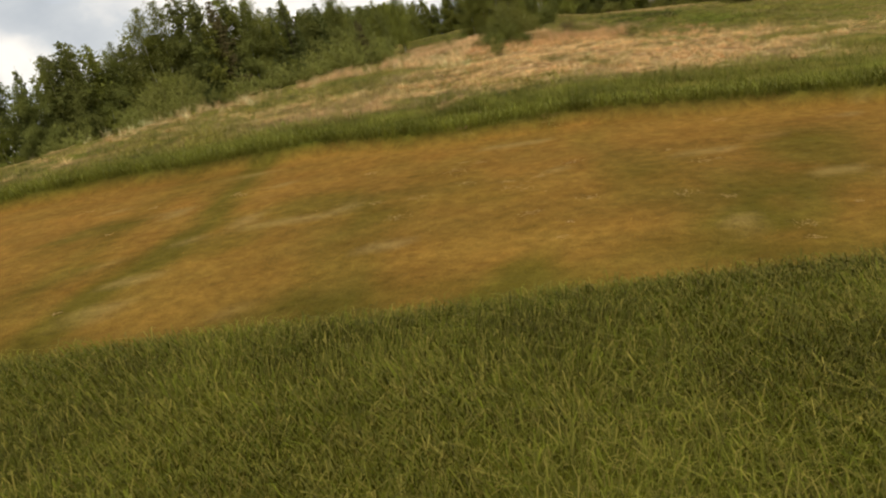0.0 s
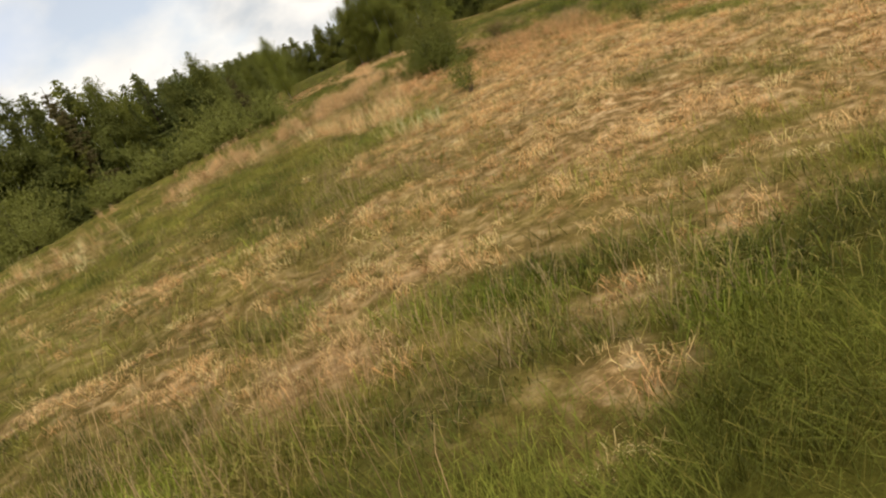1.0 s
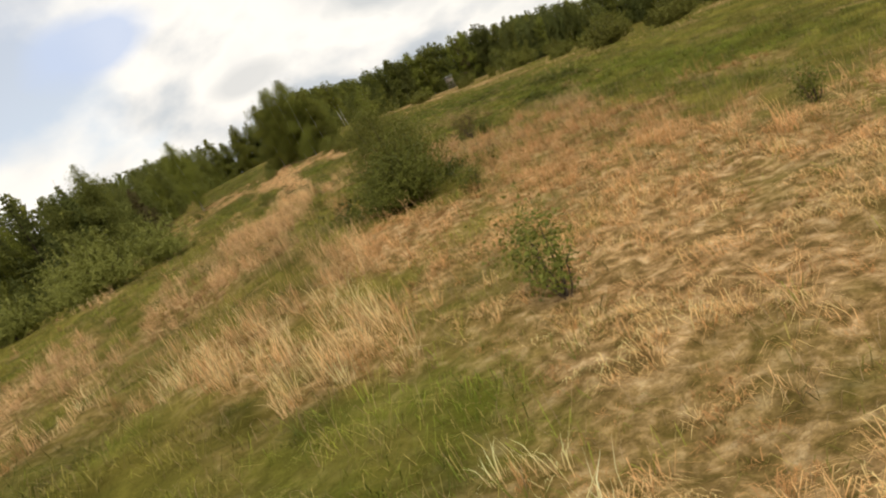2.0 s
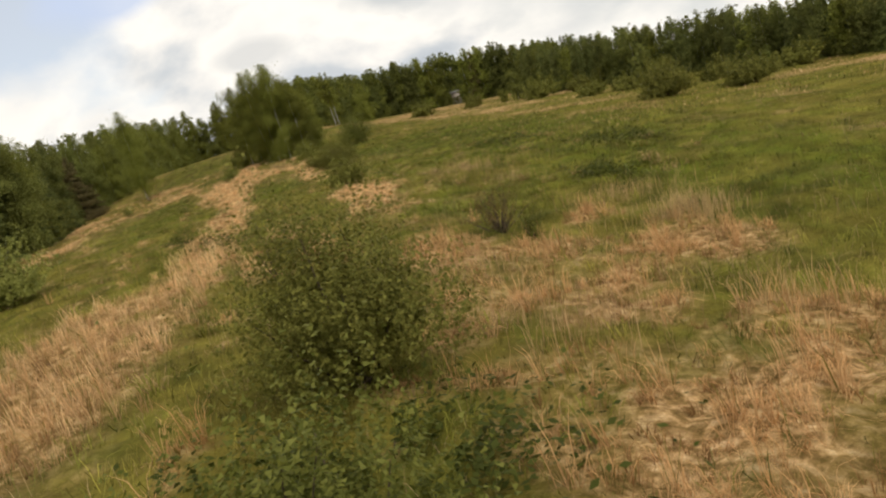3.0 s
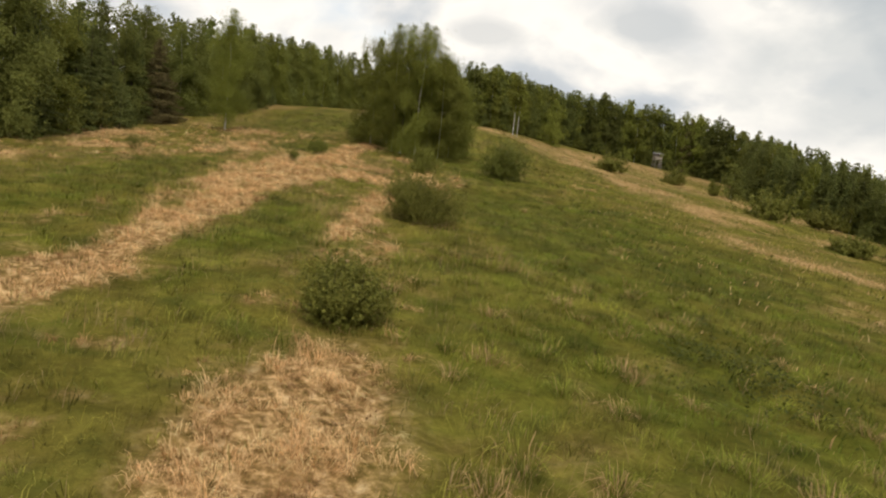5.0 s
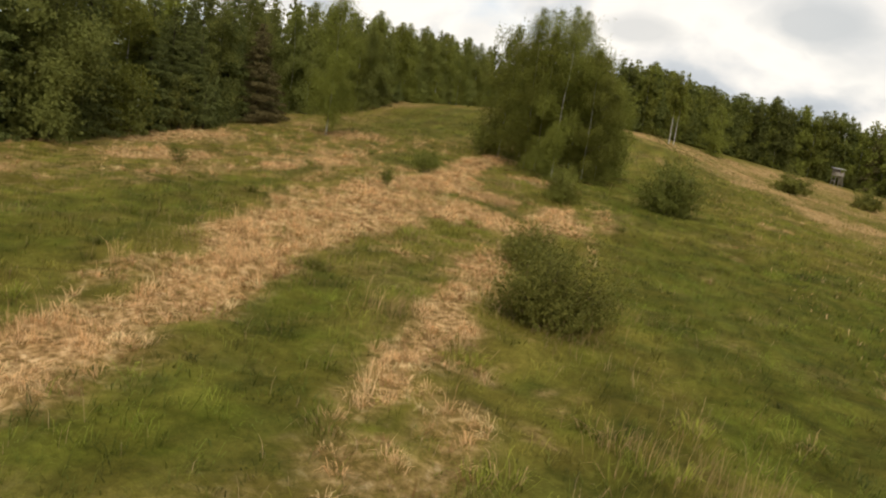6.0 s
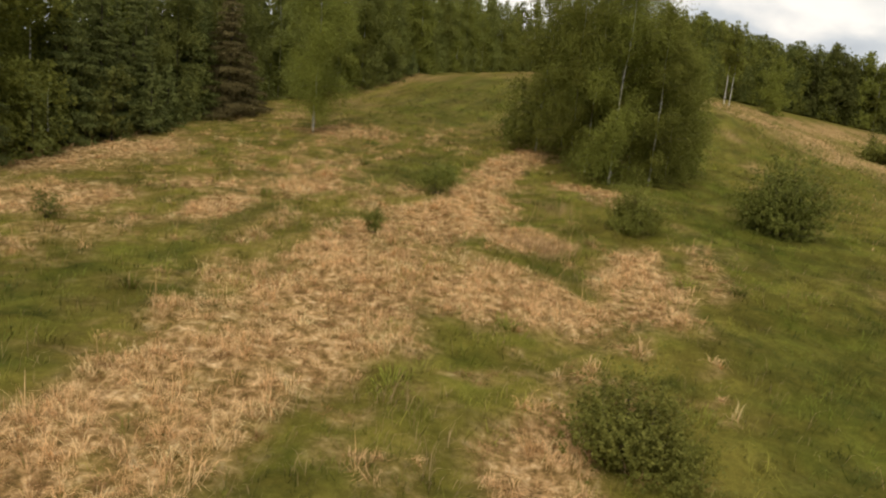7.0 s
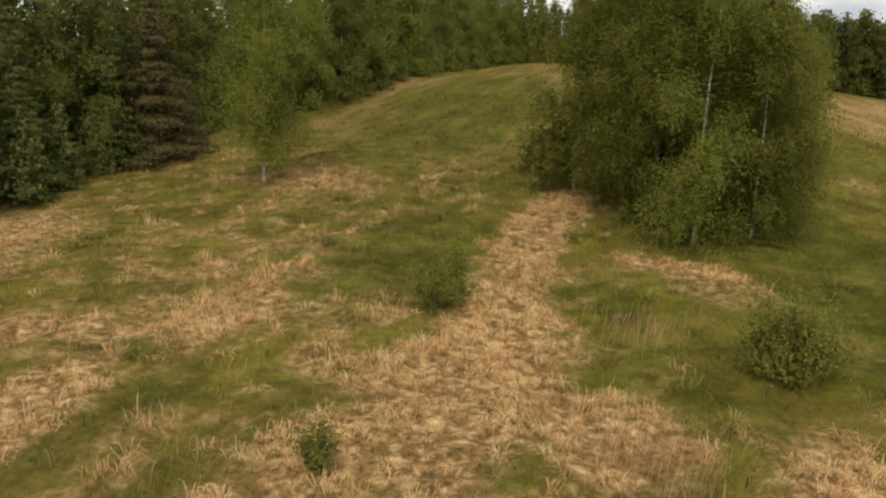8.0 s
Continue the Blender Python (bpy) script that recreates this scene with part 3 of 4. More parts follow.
            col = np.where(seed[:, None], PALE * 0.60 * rng.uniform(0.55, 1.15, (m, 1)), col)
        elif key == "straw":
            # it stands upright along the crest at the start, and lies in mats elsewhere
            crest = (tx < 9.5) & (ty > 40) & (ty < 74) | (tx < 13.5) & (ty > 74) & (ty < 87)
            up = rng.random(m) < rep(np.where(crest, 0.7, np.where((rng.random(count) < 0.05) | (ty > 56) & (ty < 78) & (rng.random(count) < 0.45), 0.5, 0.03)))
            # pale mops of bent straw; hollows get lower ones with shade in their colour
            mound = step(0.30, 0.60, lumps[mask])
            pale = rng.random(count) < 0.16 + 0.80 * mound
            h = rep(big * np.where(pale, 1.0, 0.72) * (0.75 + 0.4 * mound)) * rng.uniform(0.20, 0.42, m)
            r = np.where(pale, rng.uniform(0.3, 1.0, count), rng.uniform(0.0, 0.25, count)) * np.where((ty < 78) & ~crest, 0.75, 1.0)
            tone = np.where(pale, rng.uniform(1.05, 1.38, count), rng.uniform(0.50, 0.85, count) + 0.14 * (ty < 56))
            col = (STRAW * (1 - rep(r)[:, None]) + PALE * rep(r)[:, None]) * rep(tone)[:, None] * rng.uniform(0.93, 1.08, (m, 1))
            col = col * np.where(rep((ty < 78) & ~crest)[:, None], (0.98, 0.88, 0.79), (1.04, 1.0, 0.97)) * np.interp(by, (44, 53, 60, 76, 80), (1.36, 1.0, 0.84, 0.82, 0.98))[:, None]
            col = np.where((rng.random(m) < 0.07)[:, None], OLIVE * 1.1, col)
            lean = np.where(up, rng.uniform(0.15, 0.7, m), rng.uniform(0.75, 1.2, m))
            # the mats nearest to the strip are fine and pressed flat
            mat = rep((ty < 47) & ~crest)
            up = up & ~mat
            lean = np.where(mat, rng.uniform(0.95, 1.35, m), lean)
            h = np.where(up, h * 1.7, h * 0.9) * np.where(mat, 0.78, 1.0)
            w = rng.uniform(0.007, 0.016, m) * np.where(mat, 0.85, 1.0)
        elif key == "stubble":
            h = rng.uniform(0.03, 0.09, m)
            col = rep(base) * rng.uniform(0.82, 1.12, (m, 1))
            lean = rng.uniform(0.3, 1.2, m)
            w = rng.uniform(0.008, 0.018, m)
        else:
            first = ty < 10.2
            h = rep(big * np.where(first, 0.72, 1.0)) * rng.uniform(0.20, 0.42, m)
            body = np.where(first[:, None], TALL * (1 - r[:, None]) + OLIVE * 1.1 * r[:, None], FRESH * 0.85 + OLIVE * 0.65)
            shade = rng.uniform(0.45, 1.15, count) * (0.6 + 0.8 * lattice_noise(tx, ty, 0.9, 99))
            col = rep(body * shade[:, None]) * rng.uniform(0.7, 1.5, (m, 1))
            # grey-green and tan blades bend over among the others
            faded = rng.random(m) < rep(np.where(first, 0.20, 0.12))
            col = np.where(faded[:, None], np.array([0.34, 0.28, 0.060]) * rng.uniform(0.5, 1.15, (m, 1)), col)
            lean = np.where(faded, rng.uniform(0.9, 1.4, m), rng.uniform(0.6, 1.35, m))
            w = rng.uniform(0.005, 0.011, m)
        w = w * np.where((by < 60) & (by > 10), 0.72, 1.0)
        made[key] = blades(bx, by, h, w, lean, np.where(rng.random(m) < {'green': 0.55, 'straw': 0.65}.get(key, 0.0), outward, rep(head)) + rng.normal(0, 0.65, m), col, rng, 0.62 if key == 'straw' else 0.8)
    # a dense fringe of tall grass stands along the far edge of the mown strip
    n = 15000
    bx = rng.uniform(-14, 26, n)
    by = strip_edges(bx)[1] + 0.05 + rng.exponential(0.55, n)
    tone = ((FRESH * 0.9 + OLIVE * 0.65) * (0.6 + 0.8 * lattice_noise(bx, by, 0.5, 97))[:, None]) * rng.uniform(0.7, 1.35, (n, 1))
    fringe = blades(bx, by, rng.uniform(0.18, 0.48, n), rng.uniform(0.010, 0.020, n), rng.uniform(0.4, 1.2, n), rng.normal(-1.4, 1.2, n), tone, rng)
    v, q, t, tint = made["tall"]
    v2, q2, t2, tint2 = fringe
    made["tall"] = np.r_[v, v2], np.r_[q, q2 + len(v)], np.r_[t, t2 + len(v)], np.r_[tint, tint2]
    text = {"green": ("meadow_grass", "olive green meadow grass with pale seed stalks"), "straw": ("dry_grass", "straw-coloured dry bent grass in tufts"),
            "stubble": ("mown_grass", "short mown yellow-brown grass stubble"), "tall": ("tall_grass", "tall dense green grass beside the mown strip")}
    for key, (v, q, t, tint) in made.items():
        name, label = text[key]
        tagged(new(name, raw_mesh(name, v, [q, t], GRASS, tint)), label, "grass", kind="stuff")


make_grass()


def make_straw_wisps():
    """Pale wisps of cut straw left lying on the mown strip."""
    rng = np.random.default_rng(37)
    where = [(10.15, 15.5, 0.20), (10.5, 16.1, 0.08), (10.0, 16.0, 0.08), (9.3, 16.3, 0.10), (8.5, 15.7, 0.12), (10.2, 13.9, 0.10), (13.2, 15.8, 0.12), (9.1, 17.4, 0.20), (7.3, 18.4, 0.08), (9.3, 20.4, 0.15), (11.2, 20.8, 0.16),
             (11.2, 16.9, 0.12), (13.3, 12.1, 0.10), (8.2, 14.6, 0.12), (12.4, 14.0, 0.10), (14.5, 19.2, 0.14)]
    where += [(rng.uniform(-4, 20), rng.uniform(10.5, 20.2), rng.uniform(0.03, 0.09)) for _ in range(30)]
    sets = []
    for cx, cy, half in where:
        n = int(16 + 900 * half)
        x, y = rng.normal(cx, half * 0.9, n), rng.normal(cy, half * 0.8, n)
        tone = np.array([0.56, 0.38, 0.16]) * rng.uniform(0.6, 1.1, (n, 1))
        sets.append(blades(x, y, rng.uniform(0.03, 0.08, n), rng.uniform(0.005, 0.011, n), rng.uniform(0.9, 1.25, n), rng.uniform(0, 6.3, n), tone, rng))
    at = np.cumsum([0] + [len(v[0]) for v in sets[:-1]])
    v, q, t, tint = (np.concatenate([s[k] + (o if k in (1, 2) else 0) for s, o in zip(sets, at)]) for k in range(4))
    tagged(new("straw_wisps", raw_mesh("straw_wisps", v, [q, t], GRASS, tint)), "pale wisps of cut straw on the mown strip", "straw", kind="stuff")


make_straw_wisps()


def make_slope_grass():
    """Coarser tufts on the slope that falls away beyond the ridge."""
    rng = np.random.default_rng(19)
    n = 13000
    x, y = 28 + 62 * rng.random(n) ** 1.3, rng.uniform(95, 275, n)
    x, y = np.repeat(x, 3) + rng.normal(0, 0.25, 3 * n), np.repeat(y, 3) + rng.normal(0, 0.25, 3 * n)
    d, lush = dryness(x, y)
    pale = (rng.random(3 * n) < 0.07 + 0.85 * d)[:, None]
    r = rng.random((3 * n, 1))
    col = np.where(pale, (STRAW * (1 - r) + PALE * r) * 0.95, green_at(x, y, lush) * (0.7 + 0.8 * r))
    v, q, t, tint = blades(x, y, rng.uniform(0.2, 0.45, 3 * n), rng.uniform(0.025, 0.055, 3 * n), rng.uniform(0.3, 1.0, 3 * n), rng.normal(0.3, 1.2, 3 * n), col, rng)
    tagged(new("slope_grass", raw_mesh("slope_grass", v, [q, t], GRASS, tint)), "coarse green and straw-coloured grass on the far slope", "grass", kind="stuff")


make_slope_grass()
# clumps of tall dry stalks: x, y, half width, how many
STALKS = [(5.8, 25.0, 1.5, 260), (4.2, 26.2, 1.5, 160), (13.6, 139.4, 1.0, 260), (20.9, 92.4, 1.8, 220), (22.9, 72.7, 1.1, 560), (12.3, 83.2, 0.5, 120), (9.6, 83.4, 0.8, 120), (22.2, 86.3, 1.3, 150), (15.8, 70.7, 1.0, 160), (23.1, 77.6, 0.8, 120), (21.6, 76.3, 0.6, 80), (6.4, 26.3, 0.9, 200), (16.6, 65.2, 1.4, 220), (19.8, 64.0, 0.9, 140), (13.8, 116.5, 0.7, 120), (13.2, 146.0, 1.0, 200), (12.6, 139.6, 0.9, 160),
          (1.5, 158.5, 1.6, 120), (22.4, 91.0, 1.6, 160), (8.5, 58.0, 1.6, 200), (5.0, 66.0, 2.0, 240), (18.3, 119.5, 1.2, 120), (24, 77, 1.5, 160), (5.4, 53.0, 2.0, 200), (21, 112, 1.4, 140)]


def make_stalks():
    rng = np.random.default_rng(23)
    for cx, cy, half, n in STALKS:
        x, y = rng.normal(cx, half * 0.6, n), rng.normal(cy, half * 0.6, n)
        col = (0.5 * PALE + 0.5 * STRAW) * rng.uniform(0.45, 1.0, (n, 1))
        v, q, t, tint = blades(x, y, rng.uniform(0.5, 0.95, n), rng.uniform(0.005, 0.012, n) * (0.6 if cy < 56 else 1.0), rng.uniform(0.1, 0.7, n), rng.normal(0.3, 1.0, n), col, rng)
        tagged(new("dry_stalks", raw_mesh("dry_stalks", v, [q, t], GRASS, tint)), "tall pale dry stalks standing in the grass", "grass", kind="stuff")


make_stalks()


def make_tussocks():
    """Arching tussocks of coarse grass that stand out of the sward."""
    rng = np.random.default_rng(43)
    places = [(4.0, 128.6), (15.0, 141.6), (7.2, 139.0), (3.2, 121.0), (12.2, 147.5), (19.6, 92.6), (22.5, 85.0)]
    places += [(rng.uniform(-6, 30), rng.uniform(58, 165)) for _ in range(110)] + [(rng.uniform(15.5, 31), rng.uniform(80, 116)) for _ in range(130)]
    for x0, y0 in places:
        d, lush = dryness(np.array([x0]), np.array([y0]))
        if d[0] > 0.5:
            continue
        n = int(rng.integers(60, 110))
        r = rng.uniform(0.10, 0.24)
        ox, oy = rng.normal(0, r, n), rng.normal(0, r, n)
        faded = (rng.random(n) < rng.choice([0.08, 0.15, 0.55]))[:, None]
        leaf = (FRESH + OLIVE * 0.6) * rng.choice([0.55, 0.8, 1.1, 1.35])
        col = np.where(faded, (0.5 * STRAW + 0.5 * PALE) * rng.uniform(0.5, 1.0, (n, 1)), leaf * rng.uniform(0.7, 1.4, (n, 1)))
        v, q, t, tint = blades(x0 + ox, y0 + oy, rng.uniform(0.30, 0.62, n), rng.uniform(0.008, 0.018, n), rng.uniform(0.6, 1.3, n), np.arctan2(oy, ox) + rng.normal(0, 0.5, n), col, rng)
        tagged(new("grass_tussock", raw_mesh("grass_tussock", v, [q, t], GRASS, tint)), "coarse arching tussock of green and faded grass", "grass", kind="stuff")


make_tussocks()


def make_weeds():
    """Beds of dark broad-leaved weeds: x, y, half widths, how many leaves."""
    rng = np.random.default_rng(29)
    for cx, cy, rx, ry, n in ((12.0, 61.4, 2.2, 1.8, 5200), (29.5, 90.5, 2.2, 3.0, 3200), (24.8, 82.0, 1.4, 2.0, 1500), (9.0, 88.0, 1.4, 2.5, 1200), (27.5, 103.0, 2.0, 3.0, 1800)):
        x, y = rng.normal(cx, rx * 0.55, n), rng.normal(cy, ry * 0.55, n)
        clump = lattice_noise(x, y, 0.5, 83)
        keep = clump > 0.42
        x, y, clump = x[keep], y[keep], clump[keep]
        pos = np.c_[x, y, land(x, y) + rng.uniform(0.1, 0.75, len(x)) * clump]
        me = leaf_mesh("weed_bed", pos, 0.13, 0.075, WEED_LEAF, rng, np.c_[rng.normal(0, 0.6, (len(x), 2)), np.ones(len(x))], 0.4)
        tagged(new("weed_bed", me), "dark green bed of broad-leaved weeds in the meadow", "weeds", kind="stuff")


make_weeds()

# ---- trees ----


def birch(h, spread_m, seed, leaves, leaf, bark, foliage, low=0.12, tri=False, sides=7, top=0.84, full=0.34):
    """Meshes of a tapered trunk with limbs, and of a crown of leaves hanging round the limbs."""
    rng = np.random.default_rng(seed)
    t = np.linspace(0, 1, 9)
    wig = np.cumsum(rng.normal(0, 0.007 * h, (9, 2)), axis=0) * t[:, None]
    trunk = np.c_[wig, t * h * 0.97]
    trunk[0, 2] = -0.25
    r0 = 0.0055 * h + 0.01
    pieces = [tube(trunk, r0 * (1 - 0.93 * t) + 0.006, sides)]
    limbs, count = [], 60 if not tri else 46
    for i in range(count):
        f = low + (0.96 - low) * ((i + rng.random()) / count)
        base = np.array([np.interp(f, t, trunk[:, k]) for k in range(3)])
        prof = (np.clip((f - low + 0.14) / 0.24, 0, 1) ** 0.6) * (1 - np.clip((f - full) / (1 - full), 0, 1) ** (1.25 if tri else 1.8) * top)
        length = max(0.25, spread_m / 2 * prof * rng.uniform(0.75, 1.15))
        ang = rng.uniform(0, 2 * math.pi)
        rise = rng.uniform(0.4, 1.0) * (0.5 + 1.3 * f)
        u = np.linspace(0, 1, 5)[:, None]
        way = np.array([math.cos(ang), math.sin(ang), rise])
        pts = base + way * length * u + np.array([0, 0, -0.55 * length]) * u ** 2.5
        limbs.append((pts, length))
        pieces.append(tube(pts, r0 * 0.32 * (1 - f * 0.6) * (1 - 0.85 * u[:, 0]) + 0.004, 3))
    # leaves hang on sprigs that droop from the outer parts of the limbs
    each = 5 if tri else 10
    count = leaves // each
    weight = np.array([l for _, l in limbs]) ** 1.15
    pick = rng.choice(len(limbs), count, p=weight / weight.sum())
    u = rng.beta(1.35, 1.05, count)
    allp = np.array([p for p, _ in limbs])
    node = np.stack([np.array([np.interp(q, [0, .25, .5, .75, 1], allp[i, :, k]) for i, q in zip(pick, u)]) for k in range(3)], 1)
    node += rng.normal(0, 1, (count, 3)) * np.array([0.075, 0.075, 0.075]) * spread_m * (0.4 + 0.8 * u[:, None])
    drop = rng.uniform(0.3, 1.15, count) * h * (0.07 if tri else 0.10)
    drift = node * np.array([1, 1, 0])
    drift = drift / (np.linalg.norm(drift, axis=1)[:, None] + 0.3) + rng.normal(0, 0.5, (count, 3)) * np.array([1, 1, 0])
    q = rng.random((count, each))
    pos = node[:, None] + drift[:, None] * (drop[:, None] * np.sqrt(q) * (0.45 if tri else 0.22))[..., None]
    pos[..., 2] -= drop[:, None] * (q ** 1.5) * 0.95 - 0.12 * drop[:, None] * np.sqrt(q)
    pos = pos.reshape(-1, 3) + rng.normal(0, 0.012 * spread_m + 0.02, (count * each, 3))
    # short shoots round the leader make a pointed top
    k = len(pos) // 26
    f = 0.80 + 0.22 * rng.random(k) ** 0.8
    top_at = np.stack([np.interp(f, t, trunk[:, c]) for c in range(2)] + [f * h], 1)
    pos = np.r_[pos, top_at + rng.normal(0, 1, (k, 3)) * ((1.08 - f) * 0.42 * spread_m + 0.04)[:, None] * np.array([1, 1, 0.5])]
    pos[:, 2] = np.maximum(pos[:, 2], 0.12)
    crown = leaf_mesh("crown", pos, leaf, leaf * 0.72, foliage, rng, pos * np.array([1, 1, 0.2]), 0.8, True)
    shown = pieces[1:] if not tri else pieces[4:44:6] if leaves > 10000 else []
    return raw_mesh("trunk", *pieces[0], bark, smooth=True), crown, [raw_mesh("limb", *p, TWIG, smooth=True) for p in shown]


def spruce(h, spread_m, seed, leaves, leaf, bark, foliage):
    """Meshes of a straight trunk with whorls of boughs, and of the needles on them."""
    rng = np.random.default_rng(seed)
    t = np.linspace(0, 1, 6)
    trunk = np.c_[0.02 * np.sin(t * 3), 0 * t, t * h]
    trunk[0, 2] = -0.25
    r0 = 0.012 * h + 0.02
    pieces, boughs = [tube(trunk, r0 * (1 - 0.96 * t) + 0.004, 6)], []
    f = 0.07
    while f < 0.97:
        for k in range(rng.integers(4, 7)):
            ang = rng.uniform(0, 2 * math.pi)
            length = spread_m / 2 * (1 - f) ** 0.85 * rng.uniform(0.7, 1.15) + 0.12
            boughs.append((f * h, ang, length))
        f += 0.036
    for z, ang, length in boughs[::2]:
        p = np.array([[0, 0, z], [math.cos(ang) * length * 0.55, math.sin(ang) * length * 0.55, z - 0.10 * length], [math.cos(ang) * length, math.sin(ang) * length, z - 0.05 * length]])
        pieces.append(tube(p, np.array([0.3, 0.2, 0.08]) * r0, 3))
    w = np.array([b[2] for b in boughs]) ** 1.4
    pick = np.array(boughs)[rng.choice(len(boughs), leaves, p=w / w.sum())]
    u = rng.beta(1.6, 1.1, leaves)
    wide = rng.normal(0, 0.19, leaves) * pick[:, 2] * (1.1 - 0.6 * u)
    ca, sa = np.cos(pick[:, 1]), np.sin(pick[:, 1])
    pos = np.c_[ca * u * pick[:, 2] - sa * wide, sa * u * pick[:, 2] + ca * wide, pick[:, 0] - 0.16 * u * pick[:, 2] - rng.exponential(0.10, leaves)]
    shown = pieces[4:-8:7] if leaves > 10000 else []
    return raw_mesh("trunk", *pieces[0], bark, smooth=True), leaf_mesh("crown", pos, leaf, leaf * 0.6, foliage, rng, pos * np.array([1, 1, 0]), 0.75, True), [raw_mesh("limb", *p, bark, smooth=True) for p in shown]


def tree(name, meshes, place, label, group, turn=0.0, grow=1.0):
    ob = thing(name, place, label, "tree", group, turn)
    ob.scale = (grow, grow, grow)
    stem = part("trunk", meshes[0], ob)
    part("crown", meshes[1], ob)
    for limb in meshes[2]:
        part("limb", limb, stem)
    return ob


def on_land(x, y, sink=0.0):
    return x, y, float(land(np.array([x]), np.array([y]))[0]) - sink


# the clump of birches on the ridge: x, y, height, crown width, where the leaves begin
CLUMP = [(15.2, 156.0, 12.6, 4.2, 0.0), (17.4, 157.0, 9.6, 3.9, 0.0), (12.7, 159.3, 12.2, 4.2, 0.03), (10.2, 162.2, 10.6, 4.6, 0.05), (16.2, 160.0, 12.4, 4.4, 0.06),
         (18.4, 159.6, 7.8, 3.6, 0.02), (14.0, 162.8, 12.4, 4.8, 0.06), (18.6, 164.0, 7.6, 4.2, 0.02), (16.8, 164.6, 10.0, 4.8, 0.06), (11.5, 166.5, 9.8, 5.2, 0.04), (13.7, 157.8, 10.4, 3.6, 0.08), (18.9, 162.0, 7.0, 3.8, 0.02)]
for i, (x, y, h, w, low) in enumerate(CLUMP):
    n, leaf = (56000, 0.082) if y < 160.5 else (30000, 0.118)
    tree("birch_tree", birch(h, w, 100 + i, n, leaf, BIRCH_BARK, BIRCH_LEAF, low, top=0.72, full=0.52), on_land(x, y), "slender birch with drooping green crown in a clump", "birches of the clump", 37 * i)
tree("birch_tree", birch(11.6, 4.6, 131, 56000, 0.085, BIRCH_BARK, BIRCH_LEAF, 0.14, full=0.45), on_land(-3.9, 158.8), "lone white-stemmed birch standing in the meadow", "")
tree("birch_tree", birch(11.0, 6.4, 132, 12000, 0.22, BIRCH_BARK, BIRCH_LEAF, 0.02, top=0.97), on_land(42.8, 272.0), "bushy young birch on the straw-coloured slope", "")
tree("birch_tree", birch(13.5, 6.0, 133, 2600, 0.36, BIRCH_BARK, BIRCH_LEAF, 0.50, sides=8), on_land(31.2, 251.0), "tall birch with bare white forked stem", "")
tree("birch_tree", birch(11.0, 4.6, 136, 1800, 0.34, BIRCH_BARK, BIRCH_LEAF, 0.50, sides=8), on_land(32.1, 251.4), "slim birch with bare white stem before the dark wood", "")
tree("birch_tree", birch(8.4, 4.2, 134, 3000, 0.30, BIRCH_BARK, ASPEN_LEAF, 0.06), on_land(66, 157), "bushy young birch before the wood", "")
tree("birch_tree", birch(6.6, 4.2, 135, 4400, 0.24, BIRCH_BARK, ASPEN_LEAF, 0.04), on_land(70.5, 224.5), "dense low birch beside the straw slope", "")

tree("pine_tree", spruce(9.4, 6.6, 141, 26000, 0.15, DARK_BARK, PINE_NEEDLE), on_land(-12.8, 164.0), "reddish brown pine before the birch wood", "")

# the edge of the woods: points along it, with the height of the trees there
EDGE_WEST = [(-95, 62, 10), (-58, 92, 11.5), (-40, 104, 14), (-28, 112, 16.5), (-13.8, 135, 12.3), (-13.8, 152, 11.5), (-16.3, 170, 11.6), (-13.5, 184, 11.3), (-12.5, 203, 11.2), (-11, 243, 12.0), (-8, 268, 12.6), (28, 272, 13.6), (46, 310, 14.0), (58, 318, 16.0), (80, 322, 16.8), (92, 312, 16.2), (101, 300, 14.0)]
EDGE_EAST = [(101, 300, 14), (90, 262, 12.2), (81, 235, 10.5), (80, 196, 9.5), (84, 170, 8.3), (78, 140, 7.6), (80, 118, 8), (96, 88, 9), (130, 50, 10)]
